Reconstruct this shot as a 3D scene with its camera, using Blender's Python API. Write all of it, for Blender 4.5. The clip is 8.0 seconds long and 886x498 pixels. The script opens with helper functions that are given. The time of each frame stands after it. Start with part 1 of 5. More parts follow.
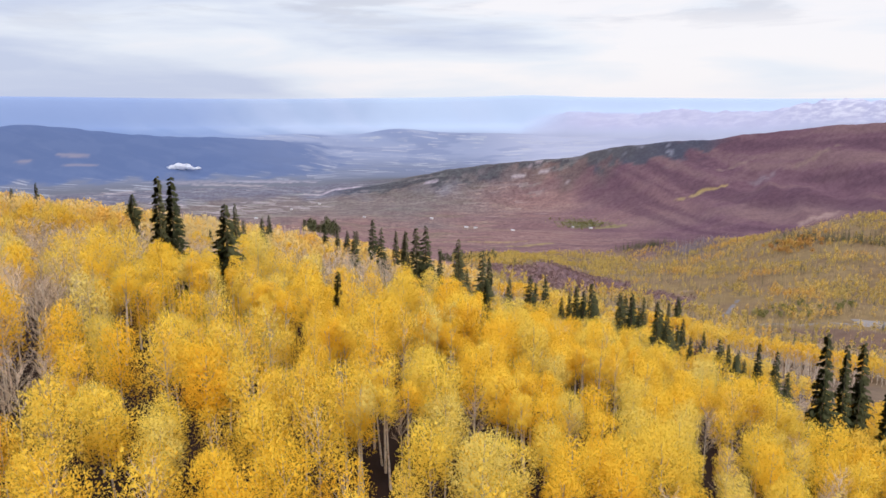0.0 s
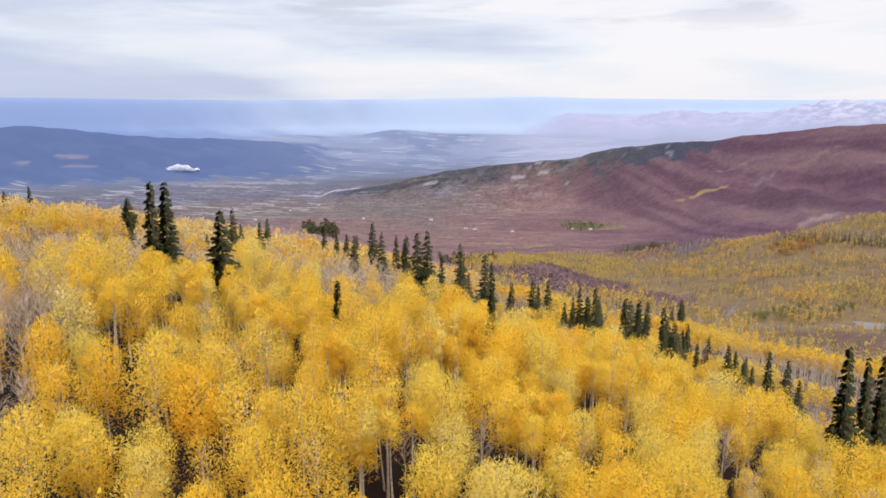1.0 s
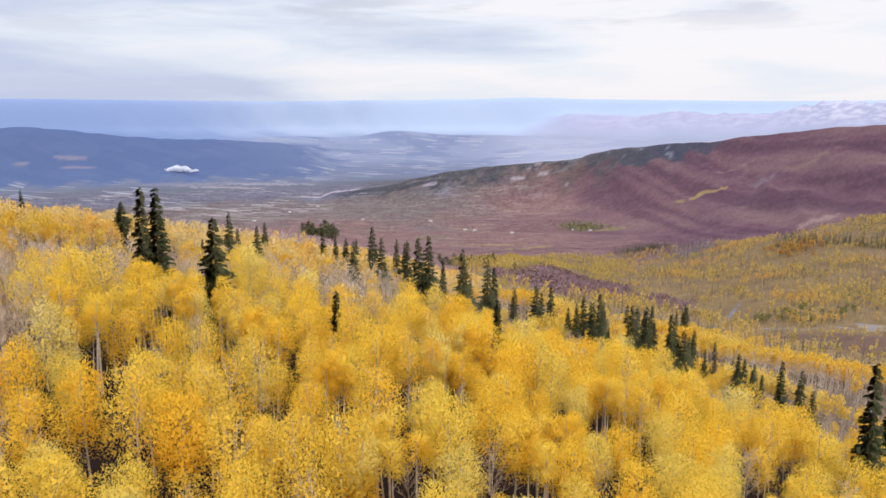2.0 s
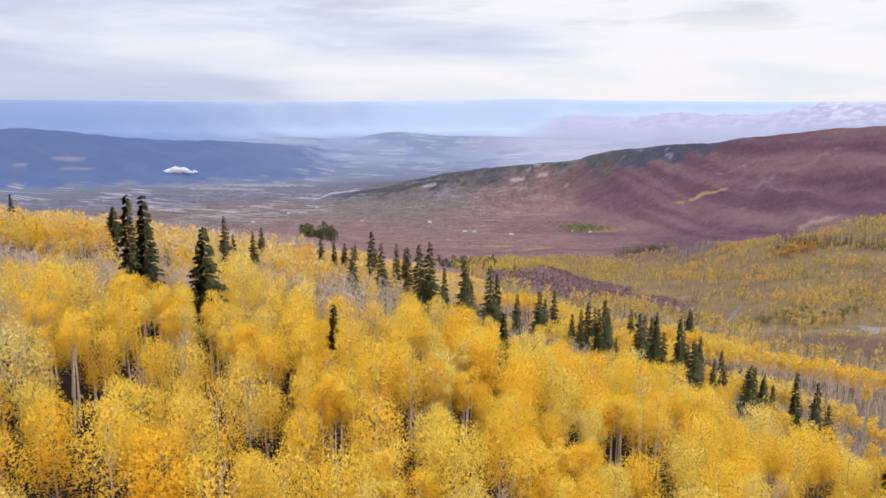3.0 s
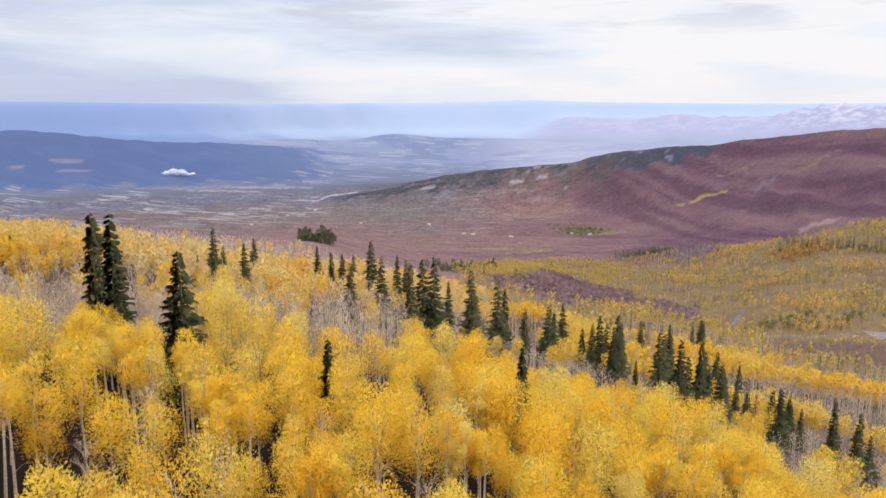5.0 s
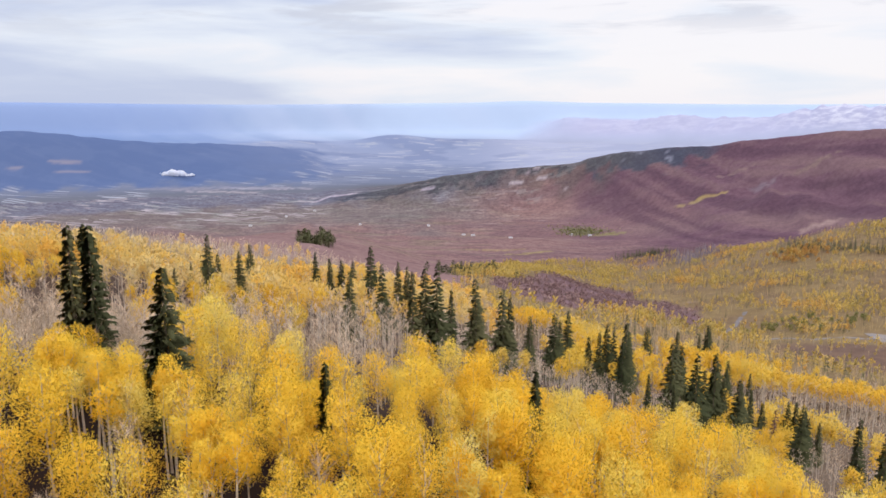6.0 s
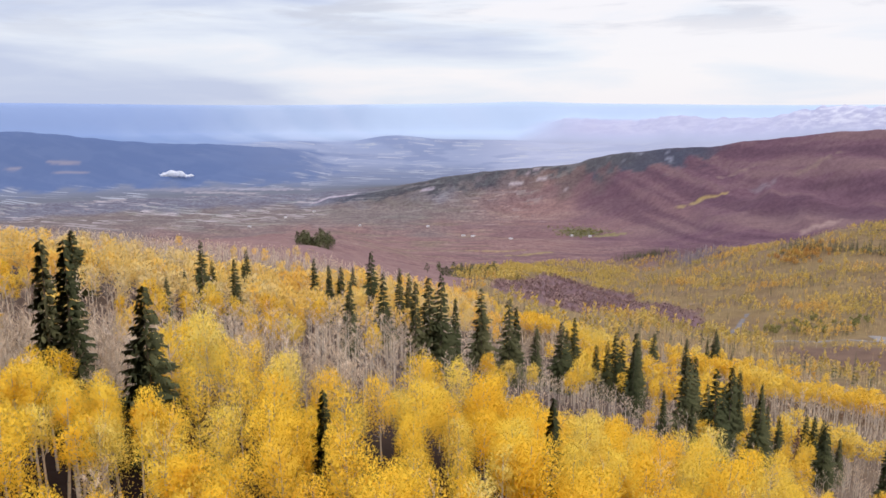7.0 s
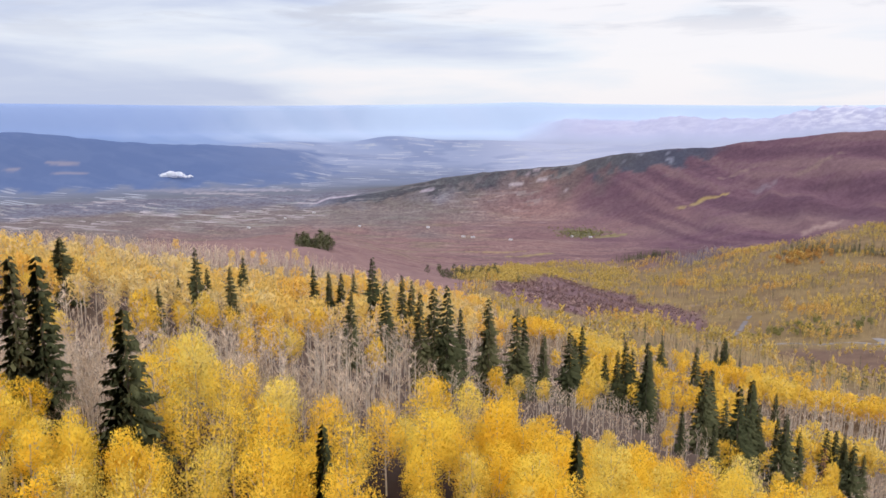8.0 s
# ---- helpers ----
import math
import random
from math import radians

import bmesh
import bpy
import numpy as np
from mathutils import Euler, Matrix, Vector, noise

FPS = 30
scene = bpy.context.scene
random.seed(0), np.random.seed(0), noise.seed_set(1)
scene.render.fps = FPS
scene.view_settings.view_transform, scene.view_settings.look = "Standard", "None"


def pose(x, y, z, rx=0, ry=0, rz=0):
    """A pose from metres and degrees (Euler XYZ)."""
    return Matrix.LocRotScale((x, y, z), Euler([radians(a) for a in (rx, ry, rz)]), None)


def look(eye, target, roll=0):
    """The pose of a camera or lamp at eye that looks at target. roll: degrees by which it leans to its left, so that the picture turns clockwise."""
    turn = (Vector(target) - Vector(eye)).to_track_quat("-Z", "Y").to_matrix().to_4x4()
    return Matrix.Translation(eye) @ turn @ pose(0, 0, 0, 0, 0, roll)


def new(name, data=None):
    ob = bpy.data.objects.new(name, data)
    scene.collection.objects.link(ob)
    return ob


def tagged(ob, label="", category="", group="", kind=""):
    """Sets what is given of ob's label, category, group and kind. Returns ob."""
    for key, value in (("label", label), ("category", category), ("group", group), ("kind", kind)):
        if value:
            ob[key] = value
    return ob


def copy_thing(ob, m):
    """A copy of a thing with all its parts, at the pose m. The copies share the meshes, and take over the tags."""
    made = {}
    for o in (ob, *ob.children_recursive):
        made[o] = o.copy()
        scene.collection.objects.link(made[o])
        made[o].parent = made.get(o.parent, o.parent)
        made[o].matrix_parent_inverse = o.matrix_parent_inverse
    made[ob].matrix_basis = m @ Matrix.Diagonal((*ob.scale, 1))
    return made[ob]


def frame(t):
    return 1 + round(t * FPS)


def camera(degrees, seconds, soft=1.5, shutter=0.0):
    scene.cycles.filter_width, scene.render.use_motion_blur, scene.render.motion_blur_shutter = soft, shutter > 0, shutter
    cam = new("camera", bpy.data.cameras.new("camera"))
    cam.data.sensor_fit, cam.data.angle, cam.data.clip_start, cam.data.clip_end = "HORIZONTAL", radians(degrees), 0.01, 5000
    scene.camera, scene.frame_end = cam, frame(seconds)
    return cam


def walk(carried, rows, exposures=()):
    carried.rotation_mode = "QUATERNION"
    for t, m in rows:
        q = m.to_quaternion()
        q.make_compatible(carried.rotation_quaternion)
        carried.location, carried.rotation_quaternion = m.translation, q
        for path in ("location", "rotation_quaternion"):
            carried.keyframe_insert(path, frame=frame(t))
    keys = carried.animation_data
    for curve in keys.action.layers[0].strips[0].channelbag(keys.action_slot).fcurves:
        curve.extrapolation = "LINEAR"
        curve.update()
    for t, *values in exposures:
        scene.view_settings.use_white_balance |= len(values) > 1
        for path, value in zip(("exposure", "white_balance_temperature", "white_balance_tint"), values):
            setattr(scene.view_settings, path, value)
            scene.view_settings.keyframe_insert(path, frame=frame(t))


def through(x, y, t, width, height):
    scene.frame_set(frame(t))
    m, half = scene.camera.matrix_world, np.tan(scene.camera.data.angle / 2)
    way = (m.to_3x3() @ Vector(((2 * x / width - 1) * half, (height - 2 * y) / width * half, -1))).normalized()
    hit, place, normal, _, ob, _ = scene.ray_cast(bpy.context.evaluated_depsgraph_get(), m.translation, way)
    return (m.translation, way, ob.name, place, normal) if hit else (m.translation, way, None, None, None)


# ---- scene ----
# ---- camera ----
cam = camera(60.0, 8.0, soft=1.55)
# a steady flight forwards, drifting a little to the left and gaining a little height
PATH = [
    (0.0, -0.04, 0.13, -0.01, -0.01, -10.97),
    (0.5, -0.42, 2.59, 0.07, -0.04, -10.93),
    (1.0, -0.79, 5.30, 0.16, -0.07, -10.89),
    (1.5, -1.14, 8.24, 0.25, -0.09, -10.85),
    (2.0, -1.48, 11.38, 0.36, -0.12, -10.82),
    (2.5, -1.81, 14.73, 0.47, -0.15, -10.78),
    (3.0, -2.15, 18.25, 0.59, -0.18, -10.75),
    (3.5, -2.50, 21.93, 0.71, -0.20, -10.71),
    (4.0, -2.86, 25.76, 0.84, -0.23, -10.68),
    (4.5, -3.24, 29.71, 0.97, -0.25, -10.65),
    (5.0, -3.65, 33.78, 1.10, -0.27, -10.62),
    (5.5, -4.09, 37.94, 1.22, -0.29, -10.60),
    (6.0, -4.57, 42.18, 1.35, -0.32, -10.57),
    (6.5, -5.09, 46.48, 1.47, -0.34, -10.55),
    (7.0, -5.66, 50.83, 1.59, -0.36, -10.53),
    (7.5, -6.28, 55.20, 1.71, -0.37, -10.51),
    (8.0, -6.97, 59.59, 1.82, -0.39, -10.49),
]
walk(cam, [(t, pose(x, y, z, 90 + pitch, 0, yaw)) for t, x, y, z, yaw, pitch in PATH])

# ---- world and sun: bright broken overcast ----
SUN_ELEVATION, SUN_ROTATION = radians(52), radians(205)
world = bpy.data.worlds.new("overcast_sky")
scene.world = world
world.use_nodes = True


def build_sky():
    nt = world.node_tree
    nt.nodes.clear()
    n, ln = nt.nodes.new, nt.links.new
    out = n("ShaderNodeOutputWorld")
    sky = n("ShaderNodeTexSky")
    sky.sky_type, sky.sun_disc = "NISHITA", False
    sky.sun_elevation, sky.sun_rotation = SUN_ELEVATION, SUN_ROTATION
    clear = n("ShaderNodeBackground")
    clear.inputs["Strength"].default_value = 0.12
    ln(sky.outputs["Color"], clear.inputs["Color"])
    co = n("ShaderNodeTexCoord")
    sep = n("ShaderNodeSeparateXYZ")
    ln(co.outputs["Generated"], sep.inputs[0])

    def math_(op, a, b=None):
        m = n("ShaderNodeMath")
        m.operation = op
        for i, v in enumerate((a, b)):
            if v is None:
                continue
            if isinstance(v, (int, float)):
                m.inputs[i].default_value = v
            else:
                ln(v, m.inputs[i])
        return m.outputs[0]

    # long flat cloud bars, stretched along the horizon
    deck = n("ShaderNodeCombineXYZ")
    ln(sep.outputs[0], deck.inputs[0])
    ln(sep.outputs[1], deck.inputs[1])
    ln(math_("MULTIPLY", sep.outputs[2], 6.5), deck.inputs[2])
    big = n("ShaderNodeTexNoise")
    big.inputs["Scale"].default_value = 3.1
    big.inputs["Detail"].default_value = 6
    big.inputs["Roughness"].default_value = 0.5
    big.inputs["Distortion"].default_value = 0.25
    ln(deck.outputs[0], big.inputs["Vector"])
    # the deck is thicker towards the west (negative x), where rain falls
    west = math_("MULTIPLY", sep.outputs[0], -0.30)
    dens = math_("ADD", big.outputs["Fac"], west)
    ramp = n("ShaderNodeValToRGB")
    ramp.color_ramp.elements[0].position = 0.40
    ramp.color_ramp.elements[0].color = (0.98, 0.95, 0.99, 1)
    ramp.color_ramp.elements[1].position = 0.72
    ramp.color_ramp.elements[1].color = (0.58, 0.64, 0.84, 1)
    mid = ramp.color_ramp.elements.new(0.53)
    mid.color = (0.84, 0.88, 0.98, 1)
    ln(dens, ramp.inputs["Fac"])
    # torn grey undersides in the higher cloud
    rags = n("ShaderNodeCombineXYZ")
    ln(sep.outputs[0], rags.inputs[0])
    ln(sep.outputs[1], rags.inputs[1])
    ln(math_("MULTIPLY", sep.outputs[2], 8.0), rags.inputs[2])
    torn = n("ShaderNodeTexNoise")
    torn.inputs["Scale"].default_value = 6.0
    torn.inputs["Detail"].default_value = 7
    torn.inputs["Roughness"].default_value = 0.55
    torn.inputs["Distortion"].default_value = 0.4
    ln(rags.outputs[0], torn.inputs["Vector"])
    edge = n("ShaderNodeMapRange")
    edge.interpolation_type = "SMOOTHSTEP"
    edge.inputs["From Min"].default_value = 0.48
    edge.inputs["From Max"].default_value = 0.64
    ln(torn.outputs["Fac"], edge.inputs["Value"])
    high = n("ShaderNodeMapRange")
    high.interpolation_type = "SMOOTHSTEP"
    high.inputs["From Min"].default_value = 0.055
    high.inputs["From Max"].default_value = 0.125
    ln(sep.outputs[2], high.inputs["Value"])
    grey = n("ShaderNodeMix")
    grey.data_type = "RGBA"
    ln(math_("MULTIPLY", edge.outputs[0], math_("MULTIPLY", high.outputs[0], 0.65)), grey.inputs[0])
    ln(ramp.outputs["Color"], grey.inputs[6])
    grey.inputs[7].default_value = (0.62, 0.63, 0.73, 1)
    # falling rain veils the lowest sky in the west
    low = n("ShaderNodeMapRange")
    low.interpolation_type = "SMOOTHSTEP"
    low.inputs["From Min"].default_value = 0.0
    low.inputs["From Max"].default_value = 0.085
    low.inputs["To Min"].default_value = 1.0
    low.inputs["To Max"].default_value = 0.0
    ln(sep.outputs[2], low.inputs["Value"])
    wet = n("ShaderNodeMapRange")
    wet.interpolation_type = "SMOOTHSTEP"
    wet.inputs["From Min"].default_value = 0.02
    wet.inputs["From Max"].default_value = 0.48
    ln(math_("MULTIPLY", sep.outputs[0], -1.0), wet.inputs["Value"])
    veil = n("ShaderNodeMix")
    veil.data_type = "RGBA"
    ln(math_("MULTIPLY", low.outputs[0], math_("MULTIPLY", wet.outputs[0], 0.75)), veil.inputs[0])
    ln(grey.outputs[2], veil.inputs[6])
    veil.inputs[7].default_value = (0.56, 0.63, 0.84, 1)
    # cloud light grows towards the zenith, as under any overcast
    lift = n("ShaderNodeMapRange")
    lift.inputs["From Min"].default_value = 0.12
    lift.inputs["From Max"].default_value = 1.0
    lift.inputs["To Min"].default_value = 1.0
    lift.inputs["To Max"].default_value = 2.5
    ln(sep.outputs[2], lift.inputs["Value"])
    cloud = n("ShaderNodeBackground")
    ln(veil.outputs[2], cloud.inputs["Color"])
    ln(lift.outputs[0], cloud.inputs["Strength"])
    mix = n("ShaderNodeMixShader")
    mix.inputs[0].default_value = 0.9
    ln(clear.outputs[0], mix.inputs[1])
    ln(cloud.outputs[0], mix.inputs[2])
    ln(mix.outputs[0], out.inputs["Surface"])


build_sky()
sun_data = bpy.data.lights.new("sun", "SUN")
sun_data.energy, sun_data.angle, sun_data.color = 1.5, radians(18), (1.0, 0.96, 0.90)
sun = new("sun", sun_data)
sun.matrix_world = look((-60, -130, 260), (0, 60, -40))

# ---- the lie of the land ----


def step(x, a, b):
    t = np.clip((x - a) / (b - a), 0, 1)
    return t * t * (3 - 2 * t)


def soft_max(a, b, k):
    return 0.5 * (a + b + np.sqrt((a - b) ** 2 + k * k))


def hump(x, a, b, c):
    """0 before a, rising to 1 at b, back to 0 at c."""
    return step(x, a, b) * (1 - step(x, b, c))


def waves(x, y, size, seed, octaves=4):
    """Smooth rolling relief between about -1 and 1, at that size in metres."""
    rng = np.random.default_rng(seed)
    out, amp, total = 0.0, 1.0, 0.0
    for _ in range(octaves):
        for _ in range(4):
            ang, ph = rng.uniform(0, 2 * np.pi, 2)
            k = 2 * np.pi / size * rng.uniform(0.7, 1.3)
            out = out + amp * np.sin(k * (np.cos(ang) * x + np.sin(ang) * y) + ph + 1.3 * np.sin(k * 0.6 * (np.sin(ang) * x - np.cos(ang) * y)))
        total += amp * 2.0
        amp, size = amp * 0.5, size * 0.47
    return out / total


def near_hill(x, y):
    q = np.maximum(y, 40) - 150
    bow = np.where(q < 80, 0.0006 * q * q, 3.84 + 0.072 * (q - 80))
    z = -48.7 - 0.241 * x - 0.130 * q - np.where(x < 0, 0.0005, 0.00065) * x * x - 0.0001 * x * q - bow
    # a shallow hollow on the high side
    return z - 7 * np.exp(-(((x + 84) / 40) ** 2) - ((y - 196) / 46) ** 2)


def bench(x, y):
    return -100 - 0.17 * (y - 270) - 0.17 * (x - 100)


def ground_z(x, y):
    x, y = np.asarray(x, float), np.asarray(y, float)
    r = np.hypot(x, y)
    a = x / np.maximum(y, 1)
    # the wide valley floor, climbing away to the horizon
    plain = np.interp(r, [0, 600, 1000, 1500, 1900, 2400, 3000, 3600, 4200, 4700, 4900], [-420, -380, -345, -385, -433, -480, -495, -432, -315, -188, -98])
    plain = plain + (6 - 5 * step(r, 2700, 3300)) * waves(x, y, 520, 3) * step(r, 1400, 2200)
    hill = near_hill(x, y)
    right = step(a, -0.06, 0.10) * step(y, 0, 60)
    s = step(y, 215, 310)
    z = hill * (1 - right * s) + bench(x, y) * right * s
    z = z + 1.2 * waves(x, y, 70, 5) + 6 * waves(x, y, 300, 6) * step(r, 450, 900)
    z = soft_max(z, plain, 16)
    front = step(y, 0, 400)
    # wooded shoulder beyond the side valley
    z = z + r * front * 0.082 * step(a, 0.22, 0.62) * hump(r, 950, 2250, 2650)
    z = z - 50 * np.exp(-(((x - 370) / 150) ** 2) - ((y - 1150) / 450) ** 2)
    # knoll of oak scrub
    z = z + 22 * np.exp(-(((x - 250) / 150) ** 2) - ((y - 1330) / 170) ** 2)
    # long russet ridge that closes the valley on one side
    crest = np.interp(a, [-0.16, -0.139, -0.102, -0.058, 0.004, 0.075, 0.134, 0.178, 0.196, 0.221, 0.258, 0.294, 0.36, 0.382, 0.432, 0.483, 0.512, 0.576, 0.9], [-0.122, -0.1155, -0.1115, -0.1045, -0.0907, -0.0809, -0.0754, -0.0713, -0.0640, -0.0590, -0.0546, -0.0506, -0.0469, -0.0425, -0.0365, -0.0310, -0.0272, -0.0250, -0.020])
    crest = crest + 0.0010 * waves(a * 1000, r * 0.15, 46, 9)
    rise = np.maximum(crest + 0.1225, 0)
    # a low spur at one end, growing into a broad-footed hill at the other
    foot = 3270 - 560 * step(a, 0.12, 0.42)
    body = np.clip((r - foot) / (3560 - foot), 0, 1)
    body = body ** 1.5 * (1 - step(r, 3560, 3900))
    ribs = 1 + (0.10 + 0.16 * step(a, 0.2, 0.35)) * waves(x, y * 0.6, 330, 11) * hump(r, 2500, 3100, 3540)
    ribs = ribs + 0.09 * waves(a * 700, (r - foot) * 1.3, 300, 62, 3) * step(a, 0.15, 0.3) * hump(r, foot, foot + 300, 3545)
    z = z + r * front * rise * body * ribs
    # low folds of the ground, one behind another, across the foot of the ridge
    fold = waves(x * 0.30, y, 300, 16, 3) * hump(r, 2250, 2950, 3520) * step(a, 0.0, 0.14) + 0.30 * waves(x * 0.35, y, 170, 17, 2) * hump(r, 1500, 2400, 3300)
    z = z + 6 * fold * front
    # dark foothill before the ridge
    z = z + r * front * 0.013 * hump(r + 60 * waves(x, y, 420, 18, 2), 2330, 2600, 2740) * step(a, 0.17, 0.34)
    # dark mesa on the other side
    mesa = np.interp(a, [-0.9, -0.57, -0.53, -0.47, -0.42, -0.35, -0.276, -0.218, -0.174, -0.13], [-0.036, -0.036, -0.034, -0.0385, -0.045, -0.0495, -0.0505, -0.0545, -0.060, -0.072])
    mesa = mesa + 0.0012 * waves(a * 1000, r * 0.1, 70, 12)
    z = z + r * front * np.maximum(mesa / np.sqrt(1 + a * a) + 0.0695, 0) * (1 - step(a, -0.17, -0.12)) * hump(r, 3870, 4300, 4480)
    # low hills in the middle distance
    lows = np.exp(-((a + 0.06) / 0.05) ** 2) * 0.011 + np.exp(-((a + 0.20) / 0.06) ** 2) * 0.006 + np.exp(-((a - 0.05) / 0.09) ** 2) * 0.007
    z = z + r * front * lows * hump(r, 4380, 4560, 4680)
    # pale mountains
    peaks = np.interp(a, [0.10, 0.16, 0.20, 0.25, 0.30, 0.34, 0.39, 0.42, 0.465, 0.51, 0.53, 0.57, 0.9], [0, 0.0185, 0.0165, 0.015, 0.023, 0.018, 0.0205, 0.020, 0.030, 0.0365, 0.034, 0.034, 0.03])
    peaks = peaks * (1 + 0.10 * waves(a * 1000, r * 0.2, 28, 14))
    z = z + r * front * peaks * hump(r, 4560, 4760, 4880)
    # the rim of the far plateau
    rim = 0.003 + 0.0012 * np.sin(a * 9 + 0.6) + 0.002 * np.exp(-((a - 0.11) / 0.05) ** 2)
    far = step(r, 4780, 4890)
    return z * (1 - far) + r * rim * far


# ---- mesh helpers ----


def mesh_of(name, verts, tris, material, tint=None, smooth=False, normals=None):
    """A mesh from arrays of corners and triangles; tint: one number a corner, for the material; normals: leaves shaded as the clump they belong to."""
    me = bpy.data.meshes.new(name)
    verts, tris = np.asarray(verts, np.float32), np.asarray(tris, np.int32)
    me.vertices.add(len(verts))
    me.vertices.foreach_set("co", verts.ravel())
    me.loops.add(tris.size)
    me.loops.foreach_set("vertex_index", tris.ravel())
    me.polygons.add(len(tris))
    me.polygons.foreach_set("loop_start", np.arange(0, tris.size, 3, dtype=np.int32))
    me.polygons.foreach_set("use_smooth", np.full(len(tris), smooth))
    if tint is not None:
        at = me.attributes.new("tint", "FLOAT", "POINT")
        at.data.foreach_set("value", np.asarray(tint, np.float32))
    me.update(calc_edges=True)
    me.validate()
    if normals is not None:
        me.polygons.foreach_set("use_smooth", np.full(len(tris), True))
        me.normals_split_custom_set_from_vertices(np.asarray(normals, np.float32))
    me.materials.append(material)
    return me


def joined(pieces):
    """One pair of arrays out of many."""
    vs, fs, n = [], [], 0
    for v, f in pieces:
        vs.append(v)
        fs.append(f + n)
        n += len(v)
    return np.concatenate(vs), np.concatenate(fs)


def leafy_mesh(name, leaves, material):
    return mesh_of(name, leaves[0], leaves[1], material, normals=leaves[2])


def tube(points, radii, sides=5):
    points = np.asarray(points, float)
    ring = np.arange(sides) * 2 * np.pi / sides
    vs, fs = [], []
    for i, (p, r) in enumerate(zip(points, radii)):
        d = points[min(i + 1, len(points) - 1)] - points[max(i - 1, 0)]
        d = d / (np.linalg.norm(d) + 1e-9)
        u = np.cross(d, (0.31, 0.95, 0.05) if abs(d[2]) > 0.5 else (0, 0, 1))
        u /= np.linalg.norm(u) + 1e-9
        w = np.cross(d, u)
        vs.append(p + r * (np.cos(ring)[:, None] * u + np.sin(ring)[:, None] * w))
        if i:
            for k in range(sides):
                q, b = (k + 1) % sides, (i - 1) * sides
                fs += [(b + k, b + q, b + sides + q), (b + k, b + sides + q, b + sides + k)]
    return np.concatenate(vs), np.array(fs)


def slivers(c, axis, length, width, rng, shade):
    """Small pointed leaf sprays or twigs at the places c along axis, one triangle each; shade: the way that they are lit as part of their clump."""
    m = len(c)
    axis = axis / (np.linalg.norm(axis, axis=1)[:, None] + 1e-9)
    shade = shade / (np.linalg.norm(shade, axis=1)[:, None] + 1e-9)
    side = np.cross(axis, shade + rng.normal(0, 0.5, (m, 3)))
    side /= np.linalg.norm(side, axis=1)[:, None] + 1e-9
    k = rng.uniform(0.65, 1.35, (m, 1))
    ln, wd = length * k, width * k
    p0, p1, p2 = c - side * wd / 2, c + side * wd / 2, c + axis * ln
    back = (np.cross(p1 - p0, p2 - p0) * shade).sum(1)[:, None] < 0
    v = np.stack([np.where(back, p1, p0), np.where(back, p0, p1), p2], 1).reshape(-1, 3)
    return v, np.arange(m * 3).reshape(-1, 3), np.repeat(shade, 3, 0)


# ---- materials ----


